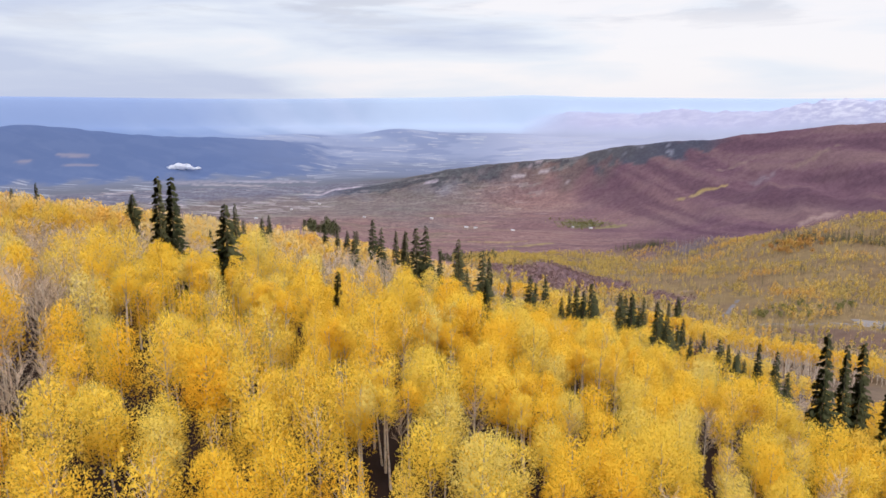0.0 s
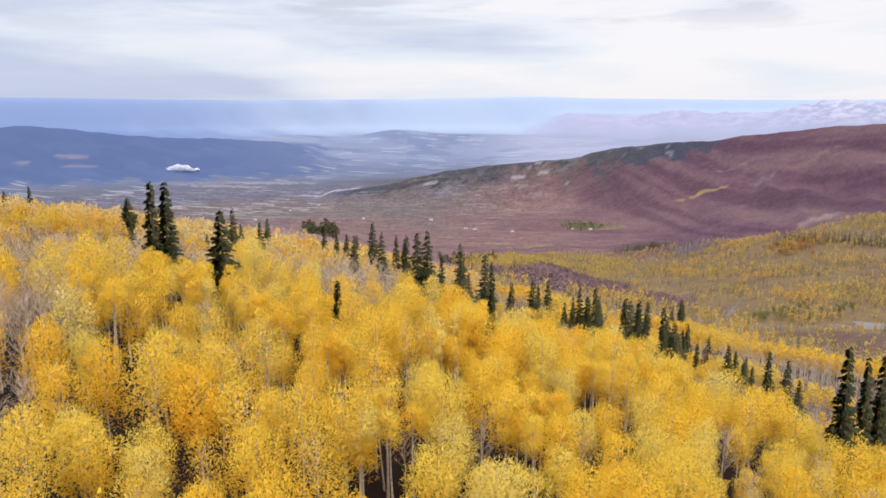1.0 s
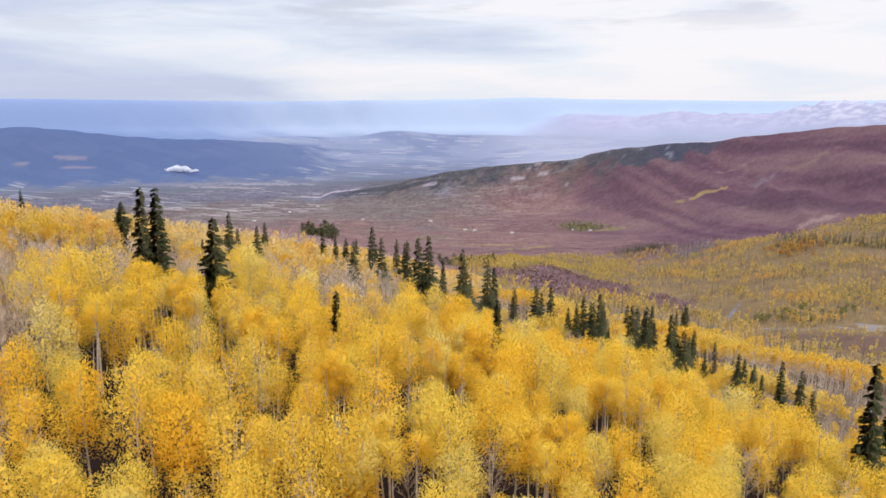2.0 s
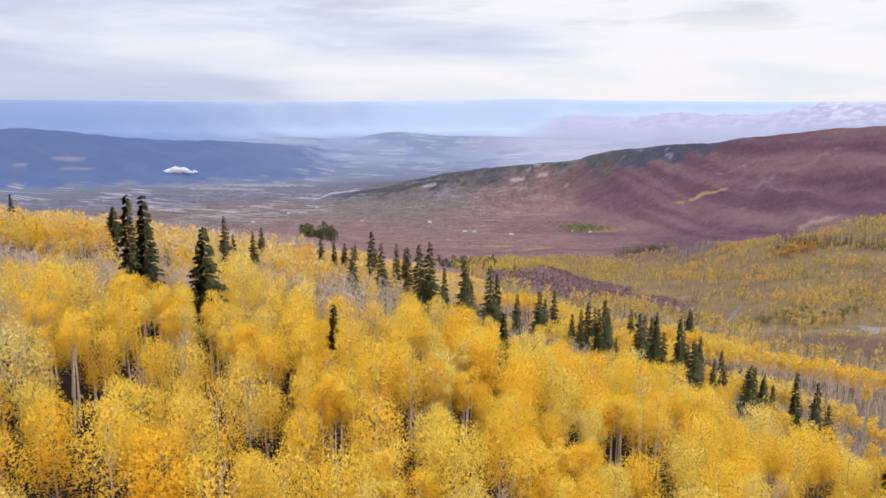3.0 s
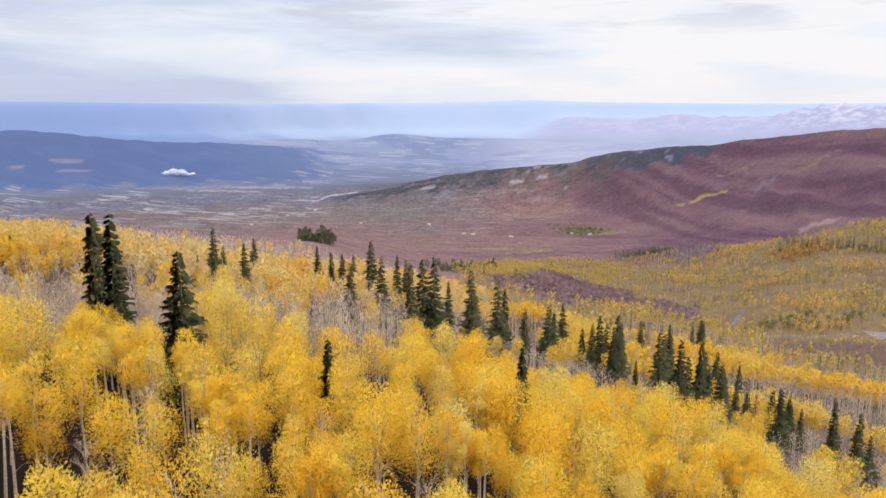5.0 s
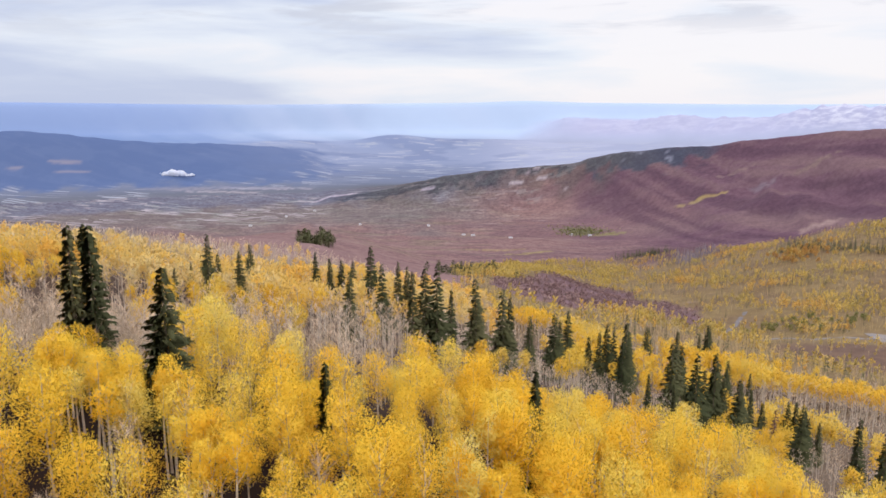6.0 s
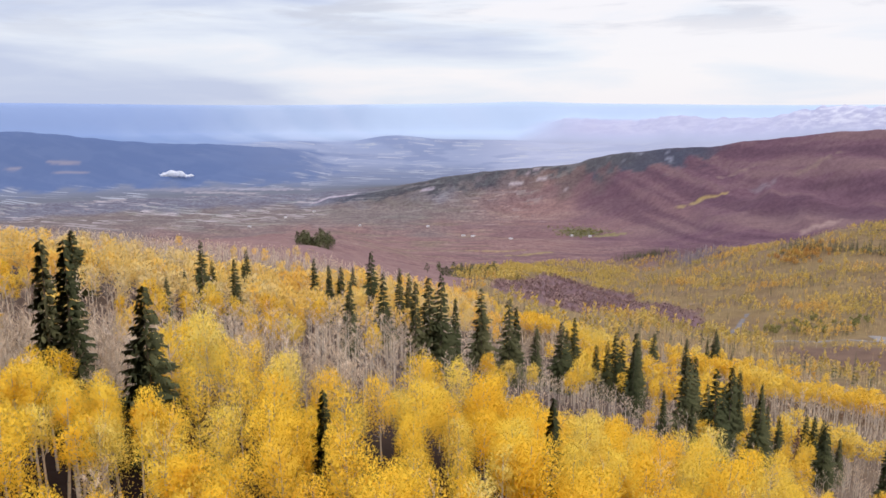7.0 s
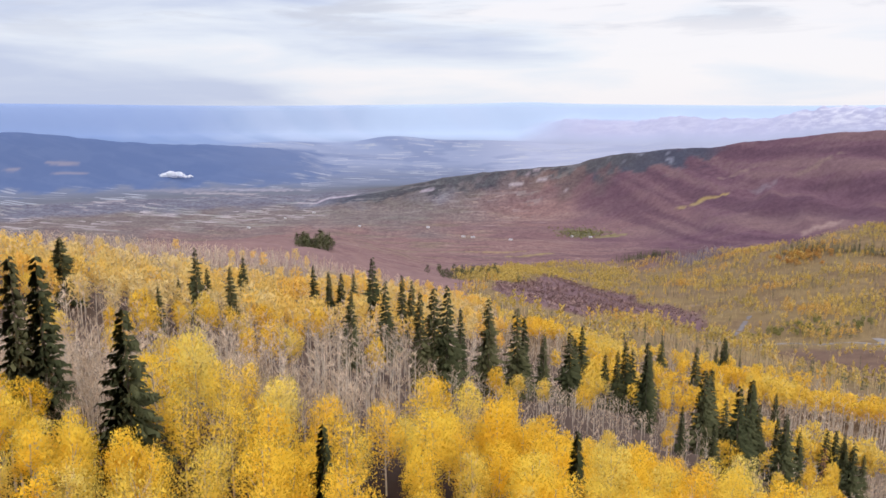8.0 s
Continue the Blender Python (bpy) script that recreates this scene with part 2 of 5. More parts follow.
class Graph:
    """A node material with short ways to add and link nodes."""

    def __init__(self, name):
        self.mat = bpy.data.materials.new(name)
        self.mat.use_nodes = True
        self.nt = self.mat.node_tree
        self.nt.nodes.clear()
        self.out = self.add("ShaderNodeOutputMaterial")

    def add(self, kind, **values):
        node = self.nt.nodes.new(kind)
        for key, value in values.items():
            node.inputs[key.replace("_", " ")].default_value = value
        return node

    def link(self, a, b):
        self.nt.links.new(a, b)

    def math(self, op, a, b=0.0, clamp=False):
        node = self.add("ShaderNodeMath")
        node.operation, node.use_clamp = op, clamp
        for i, v in enumerate((a, b)):
            if isinstance(v, (int, float)):
                node.inputs[i].default_value = v
            else:
                self.link(v, node.inputs[i])
        return node.outputs[0]

    def noise(self, scale, detail=4, rough=0.55, vector=None):
        node = self.add("ShaderNodeTexNoise", Scale=scale, Detail=detail, Roughness=rough)
        self.link(vector or self.place(), node.inputs["Vector"])
        return node.outputs["Fac"]

    def place(self, sx=1.0, sy=1.0, sz=1.0):
        geo = self.add("ShaderNodeNewGeometry")
        if (sx, sy, sz) == (1, 1, 1):
            return geo.outputs["Position"]
        m = self.add("ShaderNodeMapping", Scale=(sx, sy, sz))
        self.link(geo.outputs["Position"], m.inputs["Vector"])
        return m.outputs[0]

    def ramp(self, fac, stops):
        node = self.add("ShaderNodeValToRGB")
        els = node.color_ramp.elements
        els[0].position, els[0].color = stops[0][0], (*stops[0][1], 1)
        els[1].position, els[1].color = stops[-1][0], (*stops[-1][1], 1)
        for p, c in stops[1:-1]:
            els.new(p).color = (*c, 1)
        self.link(fac, node.inputs["Fac"])
        return node.outputs["Color"]

    def mix(self, fac, a, b, mode="MIX"):
        node = self.add("ShaderNodeMix")
        node.data_type, node.blend_type = "RGBA", mode
        for socket, v in ((node.inputs[0], fac), (node.inputs[6], a), (node.inputs[7], b)):
            if isinstance(v, (int, float)):
                socket.default_value = v
            elif isinstance(v, tuple):
                socket.default_value = (*v, 1)
            else:
                self.link(v, socket)
        return node.outputs[2]

    def attribute(self, name):
        node = self.add("ShaderNodeAttribute")
        node.attribute_name = name
        return node

    def surface(self, colour, rough=0.7, height=None, bump=0.3, distance=0.05, through=0.0, gloss=0.25):
        bsdf = self.add("ShaderNodeBsdfPrincipled", Roughness=rough)
        bsdf.inputs["Specular IOR Level"].default_value = gloss
        if isinstance(colour, tuple):
            bsdf.inputs["Base Color"].default_value = (*colour, 1)
        else:
            self.link(colour, bsdf.inputs["Base Color"])
        if height is not None:
            bm = self.add("ShaderNodeBump", Strength=bump, Distance=distance)
            self.link(height, bm.inputs["Height"])
            self.link(bm.outputs[0], bsdf.inputs["Normal"])
        last = bsdf.outputs[0]
        if through:
            tr = self.add("ShaderNodeBsdfTranslucent")
            if isinstance(colour, tuple):
                tr.inputs["Color"].default_value = (*colour, 1)
            else:
                self.link(colour, tr.inputs["Color"])
            mx = self.add("ShaderNodeMixShader")
            mx.inputs[0].default_value = through
            self.link(last, mx.inputs[1])
            self.link(tr.outputs[0], mx.inputs[2])
            last = mx.outputs[0]
        self.link(last, self.out.inputs["Surface"])
        return self.mat


def foliage(name, stops, joined_mesh, through=0.42, spread=0.3):
    """Leaves: a hue for each tree, and a lesser change from spray to spray."""
    g = Graph(name)
    if joined_mesh:
        tree = g.attribute("tint").outputs["Fac"]
    else:
        tree = g.add("ShaderNodeObjectInfo").outputs["Random"]
    spray = g.add("ShaderNodeNewGeometry").outputs["Random Per Island"]
    fac = g.math("ADD", g.math("MULTIPLY", tree, 1 - spread), g.math("MULTIPLY", spray, spread))
    patch = g.noise(0.35, 3)
    fac = g.math("ADD", fac, g.math("MULTIPLY", g.math("SUBTRACT", patch, 0.5), 0.5), clamp=True)
    return g.surface(g.ramp(fac, stops), rough=0.6 if through else 0.9, through=through, gloss=0.06)


YELLOWS = [(0.0, (0.86, 0.69, 0.20)), (0.2, (0.93, 0.69, 0.11)), (0.5, (0.96, 0.65, 0.072)), (0.8, (0.96, 0.622, 0.058)), (1.0, (0.95, 0.58, 0.05))]
FAR_YELLOWS = [(0.0, (0.40, 0.31, 0.12)), (0.25, (0.60, 0.43, 0.11)), (0.45, (0.70, 0.47, 0.10)), (0.62, (0.58, 0.42, 0.18)), (0.80, (0.70, 0.45, 0.10)), (1.0, (0.64, 0.34, 0.09))]
GREENS = [(0.0, (0.050, 0.058, 0.028)), (0.5, (0.086, 0.090, 0.042)), (1.0, (0.150, 0.138, 0.066))]
TWIGS = [(0.0, (0.30, 0.205, 0.13)), (0.4, (0.54, 0.395, 0.27)), (0.7, (0.74, 0.56, 0.40)), (1.0, (0.84, 0.66, 0.48))]
SCRUB = [(0.0, (0.20, 0.12, 0.115)), (0.5, (0.275, 0.17, 0.16)), (1.0, (0.40, 0.27, 0.24))]

aspen_leaf = foliage("aspen_leaf", YELLOWS, False, spread=0.08)
thin_leaf = foliage("pale_aspen_leaf", [(p, (r * 0.99, g * 1.0, b * 1.15)) for p, (r, g, b) in YELLOWS], False, spread=0.12)
grove_leaf = foliage("grove_leaf", [(p, (r * 0.88, g * 0.84, b)) for p, (r, g, b) in YELLOWS], True)
peach_leaf = foliage("slope_aspen_leaf", [(0.0, (0.74, 0.58, 0.30)), (0.35, (0.80, 0.58, 0.22)), (0.65, (0.86, 0.57, 0.13)), (1.0, (0.86, 0.48, 0.10))], True)
far_leaf = foliage("far_aspen_leaf", FAR_YELLOWS, True, spread=0.25)
lime_leaf = foliage("lime_aspen_leaf", [(0.0, (0.44, 0.33, 0.12)), (0.5, (0.60, 0.435, 0.11)), (1.0, (0.66, 0.44, 0.11))], True)
orange_leaf = foliage("orange_leaf", [(0.0, (0.42, 0.20, 0.07)), (0.6, (0.58, 0.32, 0.09)), (1.0, (0.56, 0.40, 0.12))], True)
spruce_needle = foliage("spruce_needle", GREENS, False, through=0.0)
far_needle = foliage("far_spruce_needle", GREENS, True, through=0.0)
dead_needle = foliage("dead_needle", [(0.0, (0.16, 0.08, 0.05)), (1.0, (0.28, 0.15, 0.09))], False, through=0.0)
bare_twig = foliage("bare_twig", TWIGS, False, through=0.0)
grove_twig = foliage("grove_twig", TWIGS, True, through=0.0)
valley_twig = foliage("valley_twig", [(0.0, (0.38, 0.27, 0.15)), (0.5, (0.52, 0.38, 0.20)), (1.0, (0.60, 0.46, 0.28))], True, through=0.0)
grey_twig = foliage("grey_twig", [(0.0, (0.20, 0.16, 0.18)), (1.0, (0.38, 0.32, 0.34))], True, through=0.0)
scrub_leaf = foliage("oak_scrub_leaf", SCRUB, True, through=0.1)
green_leaf = foliage("green_shrub_leaf", [(0.0, (0.15, 0.155, 0.05)), (1.0, (0.33, 0.29, 0.10))], True)


def bark_material(name, light, dark):
    g = Graph(name)
    rings = g.noise(2.2, 5, 0.6, g.place(1, 1, 3.5))
    blotch = g.noise(0.8, 3)
    col = g.ramp(rings, [(0.35, dark), (0.48, light), (1.0, tuple(min(1, c * 1.15) for c in light))])
    col = g.mix(g.math("MULTIPLY", blotch, 0.4), col, dark)
    return g.surface(col, rough=0.8, height=rings, bump=0.4, distance=0.02)


aspen_bark = bark_material("aspen_bark", (0.64, 0.55, 0.45), (0.24, 0.18, 0.14))
spruce_bark = bark_material("spruce_bark", (0.16, 0.12, 0.09), (0.07, 0.05, 0.04))


def land_material():
    """Woodland floor, scrub and valley floor: ground colours laid down with the sheet, the farther ones hazed, broken
    up by clumps and stains.
    """
    g = Graph("land_cover")
    cover_haze = g.attribute("cover_haze").outputs["Color"]
    farness = g.attribute("scrub").outputs["Fac"]
    remote = g.attribute("remote").outputs["Fac"]
    fine = g.noise(0.9, 6, 0.65)
    clump = g.noise(0.06, 6, 0.6)
    col = g.mix(g.math("MULTIPLY", fine, 0.55), cover_haze, g.mix(1.0, cover_haze, (0.45, 0.40, 0.42), "MULTIPLY"))
    col = g.mix(g.math("MULTIPLY", g.ramp(clump, [(0.38, (0, 0, 0)), (0.64, (1, 1, 1))]), g.math("SUBTRACT", 0.55, g.math("MULTIPLY", remote, 0.32))), col, g.mix(1.0, col, (0.55, 0.52, 0.60), "MULTIPLY"))
    # tufted scrub in long streaks: dark thickets, paler grass between them
    for scale, flat, low, high, share, shade in ((0.030, 0.55, 0.46, 0.58, 0.50, (0.62, 0.56, 0.62)), (0.085, 0.80, 0.47, 0.58, 0.55, (0.55, 0.50, 0.56)), (0.009, 0.40, 0.45, 0.62, 0.30, (0.68, 0.62, 0.70))):
        n = g.noise(scale, 6, 0.68, g.place(flat, 1.0, 0.0))
        col = g.mix(g.math("MULTIPLY", g.ramp(n, [(low, (0, 0, 0)), (high, (1, 1, 1))]), g.math("MULTIPLY", farness, share)), col, g.mix(1.0, col, shade, "MULTIPLY"))
        col = g.mix(g.math("MULTIPLY", g.ramp(n, [(0.30, (1, 1, 1)), (0.42, (0, 0, 0))]), g.math("MULTIPLY", farness, share * 0.8)), col, g.mix(1.0, col, (1.45, 1.42, 1.32), "MULTIPLY"))
    bar = g.noise(0.05, 4, 0.5, g.place(0.30, 1.0, 0.0))
    col = g.mix(g.math("MULTIPLY", g.ramp(bar, [(0.64, (0, 0, 0)), (0.69, (1, 1, 1))]), g.math("MULTIPLY", g.math("SUBTRACT", farness, 0.5, clamp=True), 0.6)), col, (0.36, 0.27, 0.24))
    col = tilled(g, col, 0.55)
    return g.surface(col, rough=0.95, height=clump, bump=0.5, distance=2.0, gloss=0.05)


def tilled(g, col, strength, longer=1.0, hazy=False):
    """Long narrow plots of stubble, hay and ploughed soil, laid out in rows."""
    for deep, wide, turn, cut, seed in ((12, 70, 4, 0.83, 0.0), (8, 44, -7, 0.86, 37.0), (20, 150, 9, 0.93, 91.0)):
        m = g.add("ShaderNodeMapping", Rotation=(0, 0, radians(turn)), Location=(seed, seed * 1.7, 0))
        g.link(g.place(1.0, 1.0, 0.0), m.inputs["Vector"])
        wob = g.add("ShaderNodeTexNoise", Scale=0.004, Detail=2)
        g.link(m.outputs[0], wob.inputs["Vector"])
        sh = g.add("ShaderNodeVectorMath")
        sh.operation = "MULTIPLY_ADD"
        g.link(wob.outputs["Color"], sh.inputs[0])
        sh.inputs[1].default_value = (60, 16, 0)
        g.link(m.outputs[0], sh.inputs[2])
        rows = g.add("ShaderNodeTexBrick", Scale=1.0, Mortar_Size=0.0, Brick_Width=wide * longer, Row_Height=deep, Bias=0.0)
        rows.inputs["Color1"].default_value = (0, 0, 0, 1)
        rows.inputs["Color2"].default_value = (1, 1, 1, 1)
        rows.offset, rows.squash, rows.squash_frequency = 0.37, 1.6, 3
        g.link(sh.outputs[0], rows.inputs["Vector"])
        tract = g.ramp(g.noise(0.0045, 3), [(0.44, (0.08, 0.08, 0.08)), (0.56, (1, 1, 1))])
        fields = g.math("MULTIPLY", g.attribute("fields").outputs["Fac"], tract)
        share = g.math("MULTIPLY", g.ramp(rows.outputs["Color"], [(cut, (0, 0, 0)), (cut + 0.05, (1, 1, 1))]), g.math("MULTIPLY", fields, strength))
        crop = g.ramp(g.noise(0.006, 2), [(0.3, (0.31, 0.27, 0.28)), (0.5, (0.43, 0.38, 0.39)), (0.62, (0.25, 0.26, 0.24)), (0.8, (0.47, 0.43, 0.45))])
        # distant plots get a pale blue haze mixed into their colour
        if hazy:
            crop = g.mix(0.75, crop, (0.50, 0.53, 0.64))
        col = g.mix(share, col, crop)
    return col


def distance_material():
    """The plain backdrop of far country, made to glow in place of air light."""
    g = Graph("far_country")
    cover_haze = g.attribute("cover_haze").outputs["Color"]
    streak = g.noise(0.012, 6, 0.6, g.place(0.30, 1.0, 0.6))
    patch = g.noise(0.03, 5, 0.6, g.place(0.35, 1.0, 1.4))
    snow = g.attribute("snow").outputs["Fac"]
    col = g.mix(g.math("MULTIPLY", streak, 0.40), cover_haze, g.mix(1.0, cover_haze, (0.74, 0.78, 0.86), "MULTIPLY"))
    col = tilled(g, col, 0.6, 2.2, True)
    light = g.math("MULTIPLY", g.ramp(patch, [(0.44, (0, 0, 0)), (0.62, (1, 1, 1))]), snow)
    col = g.mix(light, col, (0.78, 0.78, 0.88))
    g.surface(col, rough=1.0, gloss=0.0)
    # emission of the surface's own colour stands in for lit haze
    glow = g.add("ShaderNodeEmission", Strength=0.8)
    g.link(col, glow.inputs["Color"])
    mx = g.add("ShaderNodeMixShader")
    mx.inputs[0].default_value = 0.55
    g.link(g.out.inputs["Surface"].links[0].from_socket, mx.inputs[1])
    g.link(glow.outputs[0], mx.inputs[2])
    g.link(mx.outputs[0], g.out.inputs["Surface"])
    return g.mat


# ---- the ground, one sheet out to the horizon ----


def oak_patch(x, y):
    """The knoll of dark oak scrub in the side valley."""
    r, a = np.hypot(x, y), x / np.maximum(y, 1)
    bends = [0.05, 0.067, 0.12, 0.18, 0.245, 0.305, 0.345]
    near, far = np.interp(a, bends, [880, 810, 720, 740, 930, 1120, 1210]), np.interp(a, bends, [900, 1010, 1260, 1750, 1720, 1560, 1400])
    return step(np.minimum(r - near, far - r) + 70 * waves(x, y, 160, 27), 0, 60) * step(a, 0.05, 0.065) * (1 - step(a, 0.33, 0.35))


PATCHES = [
    (1062, 3076, 70, 13, -0.12, (0.36, 0.27, 0.11)),
    (985, 3078, 50, 6, -0.1, (0.34, 0.26, 0.13)),
    (560, 3045, 100, 60, 0.0, (0.15, 0.145, 0.075)),
    (655, 2990, 70, 30, 0.0, (0.24, 0.21, 0.10)),
    (196, 2643, 120, 16, -0.1, (0.33, 0.24, 0.13)),
    (300, 2560, 90, 14, 0.1, (0.34, 0.27, 0.12)),
    (1271, 3050, 50, 26, 0.0, (0.20, 0.15, 0.17)),
    (1472, 3062, 120, 12, 0.05, (0.21, 0.145, 0.13)),
    (1215, 3175, 90, 9, 0.0, (0.22, 0.15, 0.14)),
    (1343, 2730, 90, 16, 0.2, (0.30, 0.21, 0.19)),
    (413, 3522, 42, 5, 0.1, (0.38, 0.33, 0.34)),
    (452, 3478, 44, 5, 0.0, (0.37, 0.32, 0.33)),
    (318, 3478, 70, 4, 0.0, (0.40, 0.35, 0.36)),
    (233, 3522, 30, 4, 0.0, (0.40, 0.37, 0.40)),
    (-50, 3509, 36, 4, 0.0, (0.42, 0.38, 0.42)),
    (53, 3517, 28, 4, 0.0, (0.42, 0.38, 0.42)),
    (-150, 3512, 40, 5, 0.1, (0.40, 0.36, 0.38)),
    (575, 3408, 45, 4, 0.0, (0.38, 0.32, 0.32)),
    (-480, 3560, 140, 20, 0.18, (0.46, 0.42, 0.46)),
    (-1290, 3650, 260, 40, 0.1, (0.36, 0.31, 0.34)),
    (-900, 3720, 300, 26, 0.1, (0.42, 0.37, 0.42)),
    (-1000, 3640, 200, 18, 0.12, (0.40, 0.35, 0.38)),
]


def hazed_cover_of(x, y):
    """Cover colour with distance haze in it, scrub and field share at places of the plan."""
    r = np.hypot(x, y)
    a = x / np.maximum(y, 1)

    def lay(base, colour, share):
        return base * (1 - share[:, None]) + np.array(colour) * share[:, None]

    # shade under the close trees is put into this near-black floor colour
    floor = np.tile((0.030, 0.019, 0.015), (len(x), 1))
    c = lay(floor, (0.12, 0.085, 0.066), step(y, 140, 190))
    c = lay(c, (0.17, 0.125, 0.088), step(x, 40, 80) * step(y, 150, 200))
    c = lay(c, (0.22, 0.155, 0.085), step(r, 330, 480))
    c = lay(c, (0.25, 0.18, 0.085), step(r, 450, 700) * step(waves(x, y, 260, 21), -0.7, 0.2))
    c = lay(c, (0.17, 0.11, 0.078), step(1 - ((x - 450) / 170) ** 2 - ((y - 900) / 150) ** 2, 0.0, 0.3))
    c = lay(c, (0.19, 0.155, 0.07), 0.7 * step(1 - ((x - 300) / 90) ** 2 - ((y - 720) / 120) ** 2 + waves(x, y, 60, 58), 0.0, 0.5))
    # russet oak scrub over the valley floor, darker and hazed purple up the ridge
    edge = 520 + 1830 * step(a, 0.0, 0.16)
    c = lay(c, (0.252, 0.158, 0.145), step(r + 120 * waves(x, y, 400, 22), edge, edge + 180))
    c = lay(c, (0.20, 0.125, 0.13), oak_patch(x, y))
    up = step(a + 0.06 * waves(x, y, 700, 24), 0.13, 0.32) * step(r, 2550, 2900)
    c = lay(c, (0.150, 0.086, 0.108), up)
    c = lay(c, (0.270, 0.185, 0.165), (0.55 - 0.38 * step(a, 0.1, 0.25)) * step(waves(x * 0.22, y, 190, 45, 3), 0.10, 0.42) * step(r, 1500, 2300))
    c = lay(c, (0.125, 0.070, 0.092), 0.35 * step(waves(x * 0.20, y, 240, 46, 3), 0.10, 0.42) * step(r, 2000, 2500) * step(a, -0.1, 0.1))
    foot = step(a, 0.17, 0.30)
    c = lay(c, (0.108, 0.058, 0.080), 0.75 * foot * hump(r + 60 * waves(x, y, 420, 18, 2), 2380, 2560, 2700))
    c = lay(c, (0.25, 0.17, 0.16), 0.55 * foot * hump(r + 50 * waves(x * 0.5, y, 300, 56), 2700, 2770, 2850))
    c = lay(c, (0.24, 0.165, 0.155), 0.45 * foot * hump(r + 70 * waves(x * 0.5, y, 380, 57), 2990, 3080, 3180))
    # greener and paler strips on the valley floor
    c = lay(c, (0.225, 0.19, 0.125), 0.45 * step(waves(x * 0.5, y * 2.2, 260, 23), 0.15, 0.5) * step(r, 1700, 2100) * (1 - step(a, 0.0, 0.15)))
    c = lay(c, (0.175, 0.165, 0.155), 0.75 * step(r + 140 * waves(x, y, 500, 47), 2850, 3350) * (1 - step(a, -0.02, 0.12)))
    # blue haze put into the colour of the farther plain
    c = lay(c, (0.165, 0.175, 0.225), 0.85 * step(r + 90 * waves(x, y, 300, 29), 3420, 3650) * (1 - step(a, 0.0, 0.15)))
    # fold shading put into the ridge's colour: dark hollows, paler backs
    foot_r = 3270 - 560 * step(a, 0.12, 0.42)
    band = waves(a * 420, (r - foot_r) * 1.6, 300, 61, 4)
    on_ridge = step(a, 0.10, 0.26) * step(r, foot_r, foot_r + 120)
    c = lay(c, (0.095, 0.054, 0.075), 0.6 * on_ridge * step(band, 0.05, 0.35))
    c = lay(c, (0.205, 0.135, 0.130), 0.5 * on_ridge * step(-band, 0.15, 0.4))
    # dark juniper on the spur and the crest of the ridge, with pale rock breaking out
    start = np.interp(a, [-0.15, 0.0, 0.10, 0.18, 0.22, 0.30, 0.36], [3500, 3515, 3535, 3535, 3480, 3475, 3520])
    dark = step(waves(x, y, 110, 25) + 1.3 * step(r, start - 30, start + 40), 0.1, 0.7) * step(r, start - 70, start - 20) * (1 - step(a, 0.33, 0.38)) * step(a, -0.16, -0.11) * (1 - step(r, 3560, 3610))
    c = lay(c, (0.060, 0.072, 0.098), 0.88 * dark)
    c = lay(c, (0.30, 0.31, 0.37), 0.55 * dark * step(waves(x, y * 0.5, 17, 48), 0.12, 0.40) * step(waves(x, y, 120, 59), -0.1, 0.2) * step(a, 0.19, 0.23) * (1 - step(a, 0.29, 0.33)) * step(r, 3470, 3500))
    # olive scrub lower down the spur
    c = lay(c, (0.105, 0.100, 0.085), 0.45 * step(r + 60 * waves(x, y, 150, 60), 3400, 3500) * step(a, -0.14, -0.06) * (1 - step(a, 0.2, 0.30)))
    # single meadows, groves and clearings: place, reach, colour
    for px, py, rx, ry, turn, colour in PATCHES:
        u, v = (x - px) * np.cos(turn) + (y - py) * np.sin(turn), (y - py) * np.cos(turn) - (x - px) * np.sin(turn)
        c = lay(c, colour, 0.9 * step(1 - (u / rx) ** 2 - (v / ry) ** 2 + 0.8 * waves(x, y, 45, 30), 0.1, 0.5))
    scrub = step(r, 1000, 1700) * (1 - 0.5 * step(a, 0.06, 0.22) * step(r, 2750, 3100))
    fields = step(r, 3050, 3450) * (1 - step(a, 0.06, 0.22)) * (1 - 0.8 * step(r, 3050, 3350) * step(a, -0.20, -0.12) * (1 - step(a, 0.02, 0.2)))
    # beyond: the backdrop, haze put into its colour, paler and bluer with every range
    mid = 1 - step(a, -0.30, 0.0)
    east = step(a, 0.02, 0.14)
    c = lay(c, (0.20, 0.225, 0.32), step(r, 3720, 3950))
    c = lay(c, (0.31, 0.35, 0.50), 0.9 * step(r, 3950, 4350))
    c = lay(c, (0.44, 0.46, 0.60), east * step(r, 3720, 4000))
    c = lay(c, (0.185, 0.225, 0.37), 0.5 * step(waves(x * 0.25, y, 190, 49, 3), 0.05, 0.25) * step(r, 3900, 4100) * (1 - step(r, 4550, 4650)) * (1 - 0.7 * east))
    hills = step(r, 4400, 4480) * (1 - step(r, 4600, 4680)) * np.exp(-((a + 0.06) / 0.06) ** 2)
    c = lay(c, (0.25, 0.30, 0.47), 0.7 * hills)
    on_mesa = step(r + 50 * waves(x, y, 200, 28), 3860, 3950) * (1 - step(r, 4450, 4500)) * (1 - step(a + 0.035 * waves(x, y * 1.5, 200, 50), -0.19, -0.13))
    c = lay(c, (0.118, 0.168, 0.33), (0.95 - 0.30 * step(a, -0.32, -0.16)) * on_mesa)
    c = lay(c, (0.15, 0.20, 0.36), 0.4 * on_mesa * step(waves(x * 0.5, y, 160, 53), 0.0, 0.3))
